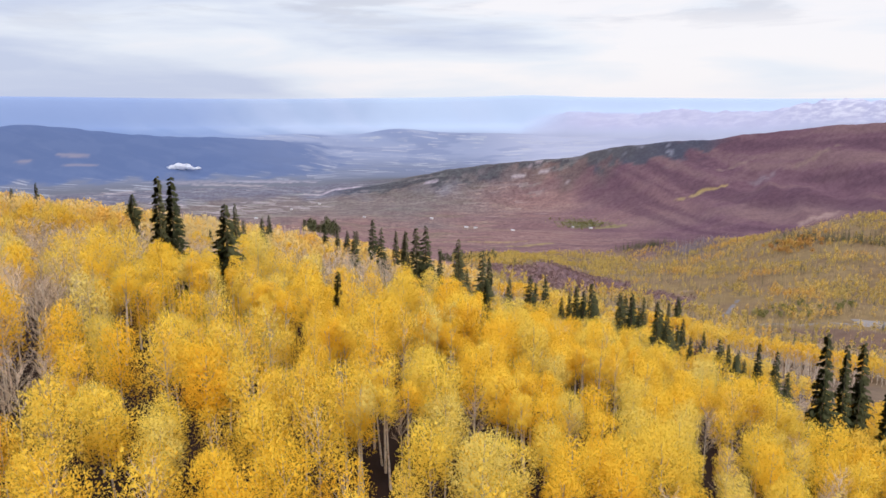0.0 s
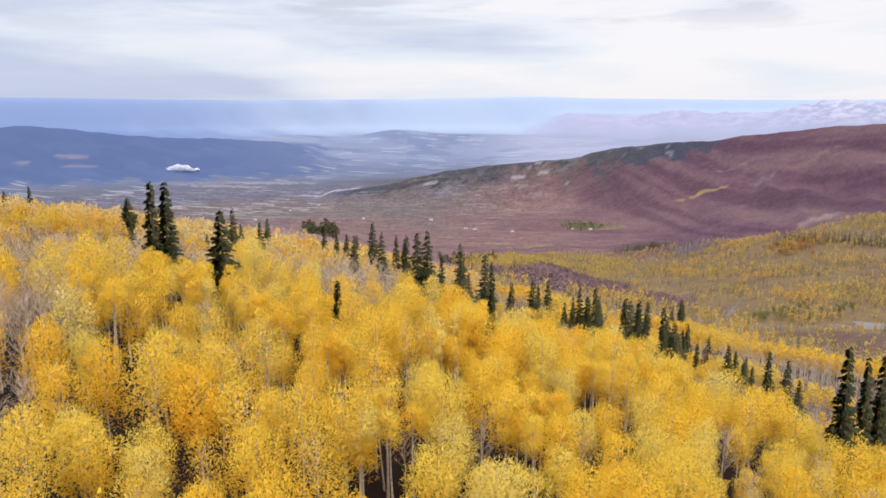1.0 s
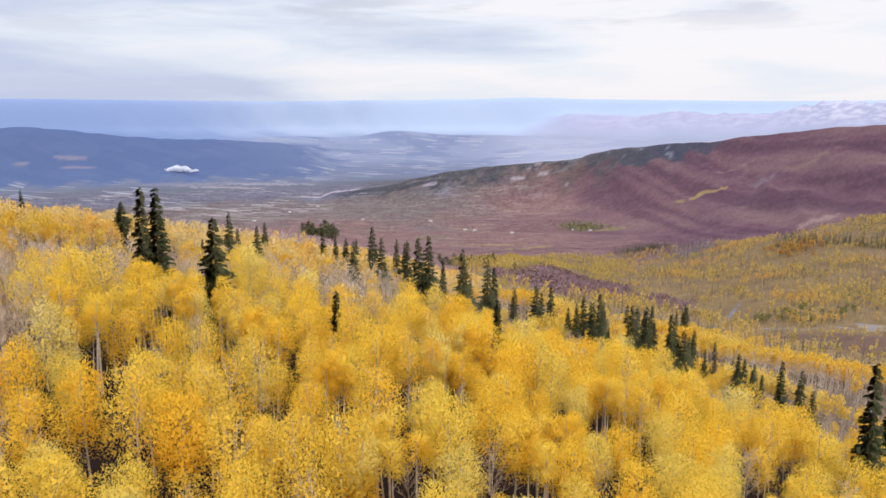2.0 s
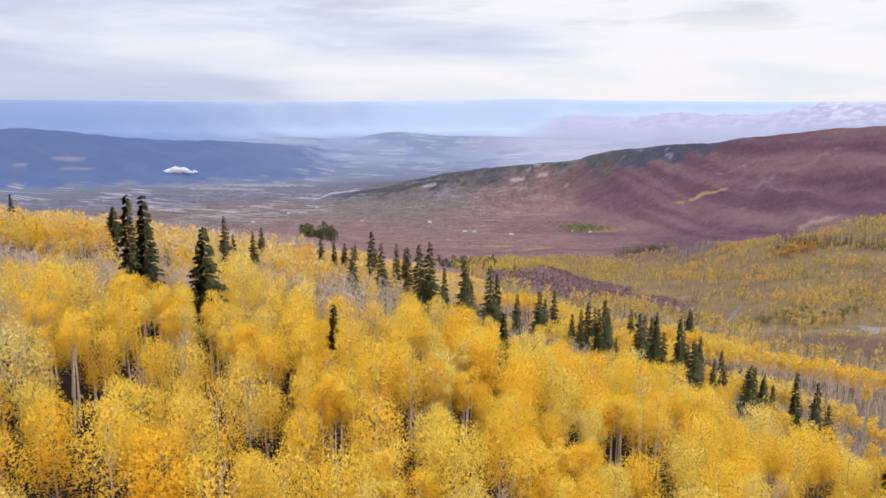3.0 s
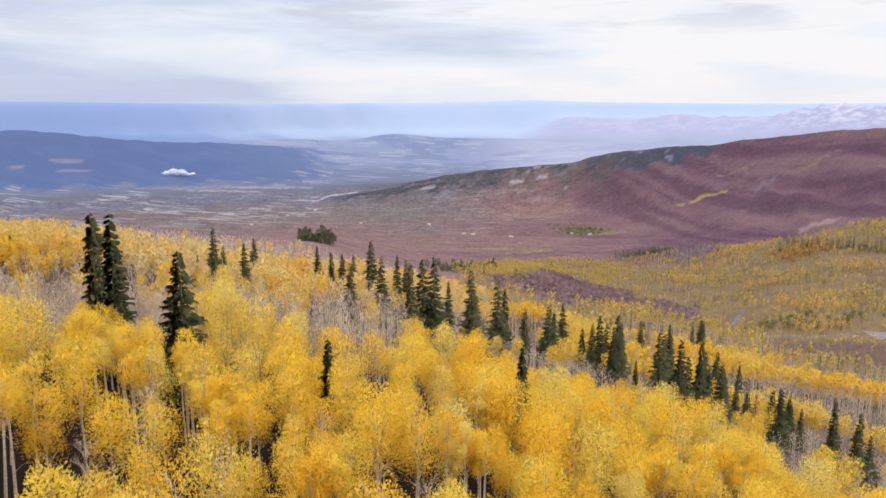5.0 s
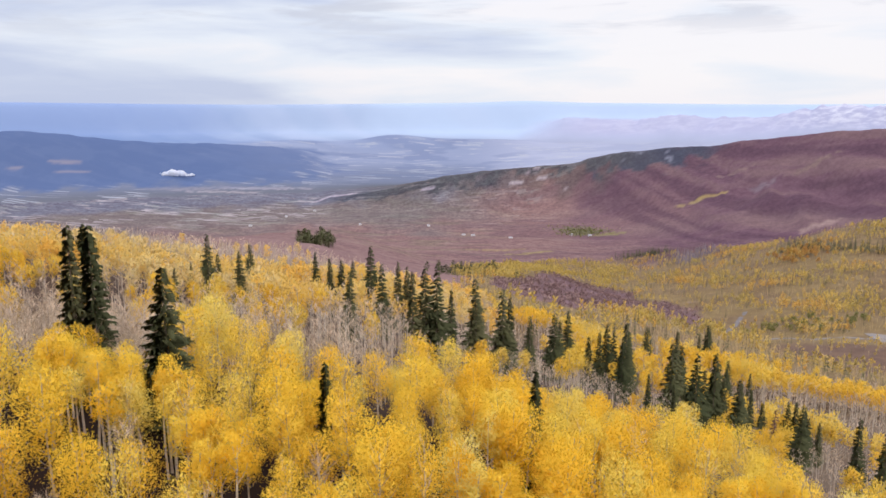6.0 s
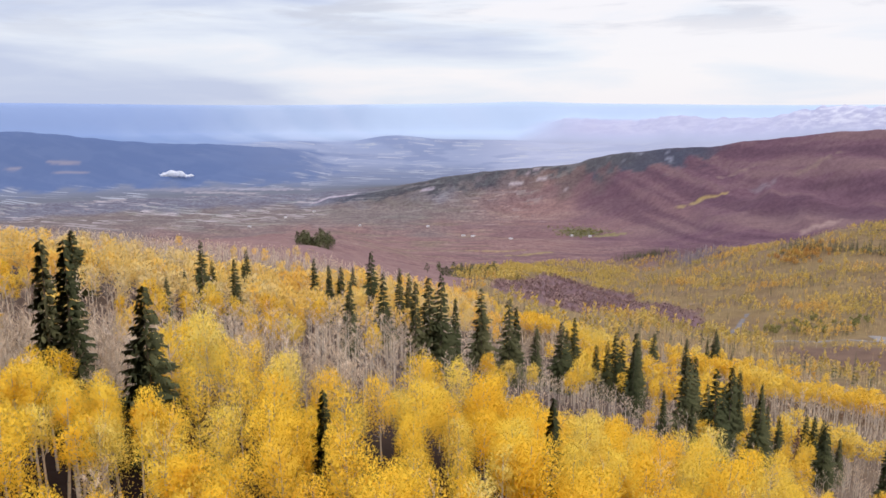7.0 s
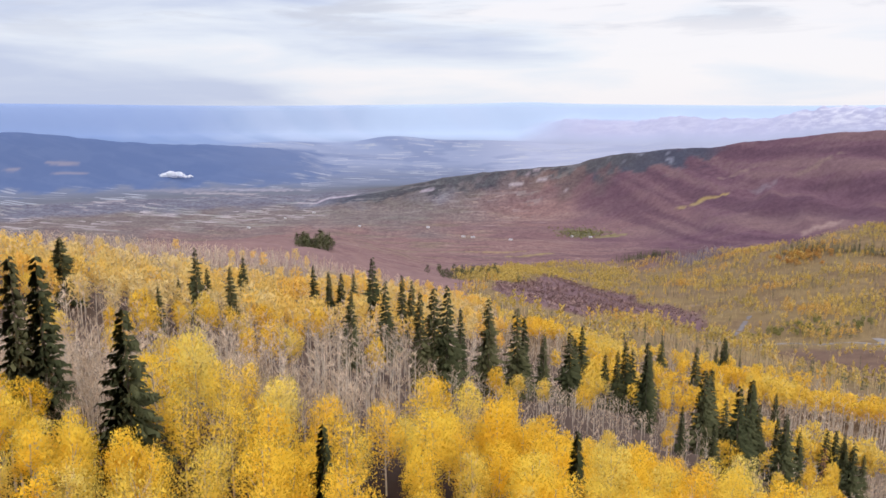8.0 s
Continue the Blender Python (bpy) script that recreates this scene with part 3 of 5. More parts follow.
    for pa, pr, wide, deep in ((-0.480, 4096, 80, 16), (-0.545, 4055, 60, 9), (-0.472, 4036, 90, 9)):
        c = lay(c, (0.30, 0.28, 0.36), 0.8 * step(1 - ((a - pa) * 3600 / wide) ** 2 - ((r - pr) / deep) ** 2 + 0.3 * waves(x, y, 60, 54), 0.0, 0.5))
    # rain-blue haze painted in, with paler shafts of light where the cloud thins
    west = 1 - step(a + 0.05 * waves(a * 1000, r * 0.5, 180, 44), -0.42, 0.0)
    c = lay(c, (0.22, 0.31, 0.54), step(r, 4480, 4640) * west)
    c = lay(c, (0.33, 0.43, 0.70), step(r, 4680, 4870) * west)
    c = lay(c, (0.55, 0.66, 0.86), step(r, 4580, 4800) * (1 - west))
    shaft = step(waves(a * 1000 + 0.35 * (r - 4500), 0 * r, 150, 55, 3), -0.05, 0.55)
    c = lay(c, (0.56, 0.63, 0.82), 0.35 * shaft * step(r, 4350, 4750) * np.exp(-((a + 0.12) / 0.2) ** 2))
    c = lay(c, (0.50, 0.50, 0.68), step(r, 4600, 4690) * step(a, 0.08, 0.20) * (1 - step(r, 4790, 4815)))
    fields = np.where(r > 3950, (1 - step(r, 4500, 4640)), fields)
    fields = fields * (1 - 0.97 * on_mesa)
    snow = step(r, 4640, 4700) * (1 - step(r, 4790, 4815)) * (0.22 * step(a, 0.12, 0.25) + 0.5 * step(a, 0.42, 0.50))
    return c, scrub, fields, snow


def sheet(name, radii, angles, material):
    rr, th = np.meshgrid(radii, angles, indexing="ij")
    x, y = rr * np.sin(th), rr * np.cos(th)
    z = ground_z(x, y)
    n, m = rr.shape
    i, k = np.meshgrid(np.arange(n - 1), np.arange(m), indexing="ij")
    q = (k + 1) % m
    p00, p01, p10, p11 = i * m + k, i * m + q, (i + 1) * m + k, (i + 1) * m + q
    tris = np.concatenate([np.stack([p00, p11, p10], -1).reshape(-1, 3), np.stack([p00, p01, p11], -1).reshape(-1, 3)])
    me = mesh_of(name, np.stack([x, y, z], -1).reshape(-1, 3), tris[:, ::-1], material, smooth=True)
    c, scrub, fields, snow = hazed_cover_of(x.ravel(), y.ravel())
    at = me.attributes.new("cover_haze", "FLOAT_COLOR", "POINT")
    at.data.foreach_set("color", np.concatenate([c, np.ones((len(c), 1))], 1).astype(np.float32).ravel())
    for key, values in (("scrub", scrub), ("fields", fields), ("snow", snow), ("remote", step(np.hypot(x, y).ravel(), 1200, 1900))):
        at = me.attributes.new(key, "FLOAT", "POINT")
        at.data.foreach_set("value", values.astype(np.float32))
    return new(name, me)


def build_land():
    ahead = np.radians(np.arange(-38, 38.01, 0.25))
    round_ = np.radians(np.arange(42, 319, 4.0))
    angles = np.concatenate([ahead, round_])
    radii = np.concatenate([[0.5], np.arange(8, 480, 8), np.geomspace(480, 2400, 100), np.arange(2415, 3750, 15)])
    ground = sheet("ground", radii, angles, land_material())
    tagged(ground, "brown leaf-strewn hillside falling to a russet scrub valley", "ground", kind="structure")
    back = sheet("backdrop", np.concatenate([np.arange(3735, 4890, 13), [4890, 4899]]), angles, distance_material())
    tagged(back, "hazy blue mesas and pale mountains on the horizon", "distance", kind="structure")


build_land()

# ---- trees ----


def aspen_arrays(seed, high, wide, puffs, cards, size, limbs=9, sides=5, thin=0.0, foot_share=None, fine=False, stout=1.0):
    """Wood and leaves of one aspen in leaf, its foot at the origin; thin: how much of it has shed its leaves."""
    rng = np.random.default_rng(seed)
    lean = rng.normal(0, 0.02, 2)
    bend = rng.uniform(-0.3, 0.3, 2)

    def stem(u):
        return np.array([lean[0] * u * high + bend[0] * np.sin(3 * u), lean[1] * u * high + bend[1] * np.sin(3 * u), u * high])

    levels = np.linspace(0, 0.95, 6 if sides > 3 else 2)
    r0 = high * 0.0095 * stout
    wood = [tube([stem(u) - (0, 0, 0.5 if u == 0 else 0) for u in levels], [r0 * (1 - 0.85 * u) + 0.012 for u in levels], sides)]
    base = foot_share or rng.uniform(0.32, 0.44)
    centres, reach, tall = [], [], []
    for i in range(puffs):
        u = (i + 0.5) / puffs
        prof = np.sqrt(max(0.0, 1 - ((u - 0.40) / 0.68) ** 2))
        ang = i * 2.39996 + rng.uniform(-0.5, 0.5)
        rad = 0.5 * wide * prof * rng.uniform(0.40, 0.72)
        c = stem(base + (1 - base) * (0.06 + 0.86 * u)) + np.array([np.cos(ang) * rad, np.sin(ang) * rad, rng.uniform(-0.3, 0.3)])
        centres.append(c)
        reach.append(wide * rng.uniform(0.16, 0.25) * (0.72 + 0.36 * prof))
        tall.append(rng.uniform(1.15, 1.6))
    for i in np.linspace(0, puffs - 1, limbs).astype(int) if limbs else []:
        foot = stem(np.clip(centres[i][2] / high - rng.uniform(0.12, 0.20), 0.2, 0.92))
        midp = (foot + centres[i]) / 2 - (0, 0, 0.15)
        wood.append(tube([foot, midp, centres[i]], [r0 * 0.36, r0 * 0.26, 0.016], 3))
    for _ in range(limbs // 2):
        u = rng.uniform(0.2, base + 0.1)
        ang, ln = rng.uniform(0, 6.28), rng.uniform(0.6, 1.5)
        wood.append(tube([stem(u), stem(u) + (np.cos(ang) * ln, np.sin(ang) * ln, rng.uniform(0, 0.8))], [0.035, 0.012], 3))
    centres, reach, tall = np.array(centres), np.array(reach), np.array(tall)
    share = reach ** 2 * np.where(rng.random(puffs) < thin, 0.25, 1.0)
    hub = stem(base + 0.25)

    def layer(count, inner, outer, grain):
        which = rng.choice(puffs, count, p=share / share.sum())
        d = rng.normal(size=(count, 3))
        d[:, 2] = np.where(rng.random(count) < 0.35, np.abs(d[:, 2]), d[:, 2])
        d /= np.linalg.norm(d, axis=1)[:, None]
        rad = reach[which] * rng.uniform(inner, outer, count) * (1 + 0.16 * np.sin(5 * d[:, 0] + 4 * d[:, 2] + which))
        at = centres[which] + d * rad[:, None] * np.stack([np.ones(count), np.ones(count), tall[which]], 1)
        out = at - hub
        out /= np.linalg.norm(out, axis=1)[:, None] + 1e-9
        shade = d * 0.55 + out * 0.75 + rng.normal(0, 0.08, (count, 3)) + (0, 0, 0.42)
        axis = d * 0.5 + out * 0.3 + rng.normal(0, 0.55, (count, 3)) + (0, 0, 0.55)
        return slivers(at, axis, grain * 1.5, grain * 0.85, rng, shade)

    if not fine:
        return joined(wood), layer(cards, 0.45, 1.05, size)
    deep, skin = layer(cards // 7, 0.30, 0.80, size * 1.9), layer(cards, 0.70, 1.12, size)
    n = len(deep[0])
    return joined(wood), (np.concatenate([deep[0], skin[0]]), np.concatenate([deep[1], skin[1] + n]), np.concatenate([deep[2], skin[2]]))


def bare_arrays(seed, high, limbs=16, twigs=300, thick=1.0, sides=5, loose=0.28):
    """Trunk with its limbs, and crown of fine bare twigs, of a leafless aspen."""
    rng = np.random.default_rng(seed)
    lean = rng.normal(0, 0.025, 2) * high
    top = np.array([lean[0], lean[1], high])
    r0 = high * 0.0095 * (0.6 + 0.4 * thick)
    wood = [tube([(0, 0, -0.5), top * 0.35, top * 0.7, top * 0.97], [r0, r0 * 0.75, r0 * 0.42, 0.012 * thick], sides)]
    feet, ends = [], []
    for i in range(limbs):
        u = 0.34 + 0.60 * (i + rng.random()) / limbs
        ang = i * 2.4 + rng.uniform(-0.4, 0.4)
        ln = high * (0.07 + 0.20 * (1 - u)) * rng.uniform(0.8, 1.3) + 0.5
        foot = top * u
        end = foot + np.array([np.cos(ang) * ln * (0.3 + 0.8 * loose), np.sin(ang) * ln * (0.3 + 0.8 * loose), ln * rng.uniform(0.7, 1.0)])
        feet.append(foot)
        ends.append(end)
        wood.append(tube([foot, end], [r0 * 0.28, 0.008 * thick], 3))
    feet, ends = np.array(feet), np.array(ends)
    which = rng.integers(limbs, size=twigs)
    s = rng.uniform(0.15, 1.0, (twigs, 1))
    at = feet[which] + (ends[which] - feet[which]) * s + rng.normal(0, 0.08 * loose * high / 10, (twigs, 3))
    out = ends[which] - feet[which]
    out /= np.linalg.norm(out, axis=1)[:, None]
    axis = out * 0.8 + rng.normal(0, loose, (twigs, 3)) + (0, 0, 0.7)
    shade = out * (1, 1, 0.4) + rng.normal(0, 0.3, (twigs, 3)) + (0, 0, 0.7)
    return joined(wood), slivers(at, axis, high * 0.085, 0.026 * thick, rng, shade)


def spruce_arrays(seed, high, wide, tiers=24, arms=9, bare_foot=0.06, spurs=3, slim=1.0):
    """Trunk and drooping, ragged boughs of a spruce, its foot at the origin."""
    rng = np.random.default_rng(seed)
    trunk = tube([(0, 0, -0.5), (0, 0, high * 0.5), (0, 0, high * 0.99)], [high * 0.012, high * 0.008, 0.02], 6)
    vs, fs, lit, n = [], [], [], 0
    for i in range(tiers):
        u = bare_foot + (1 - bare_foot) * (i / (tiers - 0.3)) ** 0.95
        env = wide / 2 * ((1 - u) ** 0.95) * min(1.0, 0.7 + 2.0 * (u - bare_foot)) * rng.uniform(0.8, 1.12) + 0.14
        k = max(3, int(arms * (0.45 + 0.6 * (1 - u))))
        turn = rng.uniform(0, 6.28)
        for j in range(k):
            if rng.random() < 0.10:
                continue
            ang = turn + j * 6.2832 / k + rng.uniform(-0.35, 0.35)
            ln = env * rng.choice((0.55, 0.80, 1.0, 1.18)) * rng.uniform(0.82, 1.15)
            out, side = np.array([np.cos(ang), np.sin(ang), 0]), np.array([-np.sin(ang), np.cos(ang), 0])
            foot = np.array([0, 0, u * high + rng.uniform(-0.3, 0.3)])
            droop = rng.uniform(0.22, 0.45) + 0.30 * (1 - u) - 0.35 * u
            wd = (0.16 + 0.17 * ln) * slim
            p1 = foot + out * ln * 0.5 + (0, 0, -droop * ln * 0.45)
            tip = foot + out * ln + (0, 0, -droop * ln * 0.8)
            sag = np.array([0, 0, -0.20 - 0.20 * ln])
            q = rng.uniform(0.6, 1.3, 4)
            pts = [foot + (0, 0, 0.10), p1, tip, p1 + side * wd * q[0] + sag * q[1], p1 - side * wd * q[2] + sag * q[3]]
            vs += pts
            fs += [(n, n + 1, n + 3), (n, n + 4, n + 1), (n + 1, n + 2, n + 3), (n + 1, n + 4, n + 2)]
            lit += [out * 0.7 + (0, 0, 0.7)] * 5
            n += 5
            for _ in range(spurs):
                s = rng.uniform(0.35, 1.0)
                c = foot + (tip - foot) * s
                turned = side * rng.choice((-1, 1))
                end = c + turned * (0.16 + 0.24 * ln * (1.1 - s)) * rng.uniform(0.7, 1.4) + out * rng.uniform(0.1, 0.5) + (0, 0, -rng.uniform(0.15, 0.55) - 0.05 * ln)
                vs += [c + out * 0.12, c - out * 0.12, end]
                fs += [(n, n + 1, n + 2)]
                lit += [out * 0.6 + turned * 0.4 + (0, 0, 0.5)] * 3
                n += 3
    lit = np.array(lit)
    return trunk, (np.array(vs), np.array(fs), lit / np.linalg.norm(lit, axis=1)[:, None])


def part(name, me, parent, label=""):
    ob = new(name, me)
    ob.parent = parent
    return tagged(ob, label)


def tree(name, pieces, label, category, group):
    """An Empty at the tree's foot with its named parts under it."""
    top = new(name)
    top.empty_display_size = 0.5
    for part_name, me in pieces:
        part(part_name, me, top)
    return tagged(top, label, category, group)


def spread(templates, places, sizes, rng, materials, names, squash=(0.85, 1.15), tint_of=None):
    """Many trees joined: one list of triangles for each material."""
    out = [[] for _ in materials]
    tints = [[] for _ in materials]
    lights = [[] for _ in materials]
    zs = ground_z(places[:, 0], places[:, 1])
    for i, (x, y) in enumerate(places):
        arrays = templates[rng.integers(len(templates))]
        a, s, w = rng.uniform(0, 6.2832), sizes[i], rng.uniform(*squash)
        m = np.array([[np.cos(a) * s * w, -np.sin(a) * s * w, 0], [np.sin(a) * s * w, np.cos(a) * s * w, 0], [0, 0, s]])
        t = rng.random() if tint_of is None else tint_of[i]
        for k, (v, f, *lit) in enumerate(arrays):
            out[k].append((v @ m.T + (x, y, zs[i]), f))
            tints[k].append(np.full(len(v), t))
            if lit:
                turned = lit[0] @ m.T
                lights[k].append(turned / np.linalg.norm(turned, axis=1)[:, None])
    made = []
    for k, mat in enumerate(materials):
        if out[k]:
            v, f = joined(out[k])
            made.append(mesh_of(names[k], v, f, mat, np.concatenate(tints[k]), normals=np.concatenate(lights[k]) if lights[k] else None))
    return made


def woods(name, label, category, templates, places, sizes, rng, materials, names, **more):
    """A whole wood as one thing, its wood and its leaves as parts."""
    if not len(places):
        return
    top = new(name)
    tagged(top, label, category, kind="stuff")
    for part_name, me in zip(names, spread(templates, places, sizes, rng, materials, names, **more)):
        tagged(part(part_name, me, top), kind="stuff")


# where the leafless stands are: middle, reach across and along, of each
BARE_STANDS = [(-52, 92, 9, 14), (-45, 70, 7, 10), (-36, 190, 32, 44), (-80, 200, 34, 40), (-12, 235, 24, 40), (20, 300, 34, 70), (-175, 560, 190, 190), (-110, 400, 60, 60), (-175, 360, 80, 50), (-150, 215, 30, 30), (55, 242, 36, 42), (150, 300, 62, 44), (108, 218, 40, 44), (60, 400, 46, 60), (190, 380, 60, 40)]
# clumps that keep their leaves among them
YELLOW_CLUMPS = [(-70, 233, 8, 9), (-60, 281, 20, 16), (-112, 268, 42, 26), (-108, 322, 46, 22), (-36, 208, 4.5, 8), (-25, 254, 4, 8), (-72, 203, 5, 6), (-38, 147, 7, 8), (-30, 145, 7, 8), (70, 420, 9, 60), (50, 318, 7, 22), (126, 376, 22, 14), (140, 352, 22, 13), (165, 352, 24, 14), (190, 345, 22, 14), (92, 247, 5, 6), (110, 262, 6, 7), (10, 222, 6, 8), (45, 500, 20, 60)]
GAPS = [(-6, 76, 4.6), (8, 85, 4.6), (-1, 110, 3.8), (23, 113, 4.6), (-41, 95, 5.2), (-25, 105, 3.0), (15, 131, 2.4), (-41, 116, 4.4), (-36, 121, 3.6), (-47, 129, 3.8), (33, 122, 3.0), (-14, 96, 2.2), (2, 128, 2.2)]


# how far out the closed yellow wood reaches, across the hill
EDGE_X = [-80, -57, -42, -30, -17, 0, 14, 24, 30, 36, 42, 49, 75, 90]
EDGE_Y = [118, 126, 131, 145, 155, 167, 182, 176, 172, 168, 158, 131, 129, 128]


def bareness(x, y):
    past = y - np.interp(x, EDGE_X, EDGE_Y)
    b = (0.40 - 0.14 * step(x, 30, 55)) * step(past, -2, 4) * (1 - step(past, 60, 95)) * step(x, -100, -70) * (1 - step(x, 110, 130))
    for cx, cy, rx, ry in BARE_STANDS:
        b = np.maximum(b, 1 - ((x - cx) / rx) ** 2 - ((y - cy) / ry) ** 2)
    b = np.clip(b * 2.6, 0, 1)
    for cx, cy, rx, ry in YELLOW_CLUMPS:
        b = b * (1 - step(1.15 - ((x - cx) / rx) ** 2 - ((y - cy) / ry) ** 2, 0, 0.3))
    return b


def lower(x, y):
    """Young growth stays low where the hill breaks down to the side valley."""
    return 1 - 0.42 * float(step(x, 42, 52) * step(y - np.interp(x, EDGE_X, EDGE_Y), -3, 6))


def openings(x, y):
    """1 where the wood is broken open, with bare stems and dark ground."""
    o = step(-waves(x, y, 24, 41), 0.36, 0.42)
    for a, b, g in GAPS:
        o = np.maximum(o, glade(x, y, a, b, g) > 0)
    return o


def glade(x, y, a, b, g):
    """Above 0 inside a narrow glade that runs downhill to the place given, fanning out from the hilltop."""
    return 1 - ((x - a - (a + 5) / 65 * (y - b)) / (0.75 * g)) ** 2 - ((y - b + 1.1 * g) / (2.1 * g)) ** 2


def scatter(x0, x1, y0, y1, gap, rng, keep, tries):
    """Places no nearer to one another than gap, found on a coarse grid."""
    cells, found = {}, []
    tried = rng.uniform((x0, y0), (x1, y1), (tries, 2))
    for x, y in tried[keep(tried[:, 0], tried[:, 1])]:
        i, k = int(x // gap), int(y // gap)
        if any((x - p) ** 2 + (y - q) ** 2 < gap * gap for a in (-1, 0, 1) for b in (-1, 0, 1) for p, q in cells.get((i + a, k + b), ())):
            continue
        cells.setdefault((i, k), []).append((x, y))
        found.append((x, y))
    return np.array(found)


def clear_of(x, y, spots, gap):
    ok = np.full(len(x), True)
    for px, py in spots:
        ok &= (x - px) ** 2 + (y - py) ** 2 > gap * gap
    return ok


# spruces that stand out of the aspens: x, y, height
CREST_SPRUCES = [(-71, 231, 12.2), (-77, 262, 10.8), (-37, 262, 10.6), (-26, 222, 17.8), (-20, 245, 21.1), (-42, 300, 17.0), (-38, 300, 16.6), (-34, 300, 17.4), (-18, 290, 21.7), (-15, 290, 20.7), (-18.6, 132.6, 13.5), (-140, 263, 16.6), (-121, 235, 10.6), (-116, 232, 9.5), (-148, 262, 13.5), (-51.4, 137.8, 23.6), (-49.6, 139.5, 23.7), (-101, 248, 17.2), (-38.2, 133.3, 21.1), (-69, 252.4, 20.1), (-68, 258, 15.0), (-59.4, 249, 16.4), (-62, 268, 14.0), (-65.2, 284.3, 17.4), (-45.5, 291.6, 18.2), (-29.5, 318, 24.4)]
MIDDLE_SPRUCES = [(-10.8, 218, 21.4), (-7.8, 220, 22.8), (-5, 219.5, 24.1), (-1, 255, 19.3), (4.8, 231, 23.2), (13.1, 247, 24.1), (15.5, 252, 22.5), (25, 282, 21.5), (33, 282, 23.6), (36, 290, 22.0), (43.7, 318, 24.7), (10, 310, 20), (8, 136.5, 17.0)]
VALLEY_SPRUCES = [(52, 290, 23.6), (56, 297, 21.9), (55.5, 278, 24.8), (58, 284, 22.0), (93, 388, 18.4), (92, 340, 22.5), (54, 226, 20.8), (57, 232, 21.6), (43, 207.4, 10.5), (129, 408, 22.8), (131, 411, 21.5), (120, 394, 19.4), (106, 430, 14.0), (50, 196.5, 19.2), (66.5, 229.7, 22.6), (69, 234, 20.2), (70.1, 232.8, 17.1), (63, 246, 21.8), (109.4, 308.9, 13.9), (60, 198, 16.4), (62, 202, 13.0), (78.1, 227.9, 10.5), (92.6, 243.1, 14.9), (93.8, 241.2, 15.6), (100.4, 249, 14.2), (92, 230.4, 12.6), (94.5, 229.5, 12.4), (148, 435, 10.5), (162, 443, 10.0), (44.5, 193.4, 11.0), (97.8, 301, 18.0), (88, 277, 17.6), (81.4, 242, 15.4), (84, 240, 13.0), (76, 202, 14.6), (81.2, 188.6, 17.8), (83, 182, 17.0), (88, 186, 13.0), (58, 111, 26.0), (65, 118, 24.7), (70, 122, 25.7), (72, 117, 22.7), (47, 248, 19.6), (74, 252, 17.5), (49, 288, 20.5), (61, 240, 18.5), (60, 228, 16), (72.5, 228, 15.5), (53, 200, 15.5), (96, 240, 12.5), (98, 244, 13), (64, 206, 13.5), (62, 300, 20), (48, 300, 19)]


def build_spruces():
    rng = np.random.default_rng(11)
    label = "dark green spruce with drooping boughs among yellow aspens"
    masters = []
    for seed, wide in ((1, 0.36), (2, 0.40), (3, 0.42), (4, 0.31), (5, 0.72), (6, 0.27), (7, 0.30)):
        if seed in (3, 5, 6, 7):
            trunk, boughs = spruce_arrays(seed, 20, 20 * wide, tiers=46, arms=13, spurs=15, slim=0.26)
        else:
            trunk, boughs = spruce_arrays(seed, 20, 20 * wide, tiers=38, arms=11, spurs=8, slim=0.42)
        masters.append(tree("spruce_tree", [("trunk", mesh_of("spruce_trunk", *trunk, spruce_bark)), ("crown", leafy_mesh("spruce_boughs", boughs, spruce_needle))], label, "tree", "spruces on the slope"))
    spots = CREST_SPRUCES + MIDDLE_SPRUCES + VALLEY_SPRUCES
    used = set()
    for i, (x, y, h) in enumerate(spots):
        k = (0, 1, 3)[i % 3]
        if y < 150:
            k = (5, 6)[i % 2]
        if (x, y) == (-101, 248):
            k = 4
        if (x, y) == (-38.2, 133.3):
            k = 2
        m = pose(x, y, float(ground_z(x, y)), 0, 0, rng.uniform(0, 360))
        ob = masters[k] if k not in used else copy_thing(masters[k], m)
        used.add(k)
        ob.matrix_basis = m
        s = h / 20
        w = s * (1.1 if k in (2, 4) else 1.25 if y < 140 and h < 14 else 0.95 if y < 140 and h < 18 else 0.78 if x > 50 and y < 125 else 1.0)
        ob.scale = (w * rng.uniform(0.95, 1.25), w * rng.uniform(0.95, 1.25), s)
    trunk, boughs = spruce_arrays(8, 12, 3.0, tiers=16, arms=8)
    dead = tree("dead_spruce", [("trunk", mesh_of("dead_trunk", *trunk, spruce_bark)), ("crown", leafy_mesh("dead_boughs", boughs, dead_needle))], "dead spruce with rust-brown needles", "tree", "")
    dead.matrix_basis = pose(69, 200, float(ground_z(69, 200)))


SPRUCE_SPOTS = np.array([s[:2] for s in CREST_SPRUCES + MIDDLE_SPRUCES + VALLEY_SPRUCES])


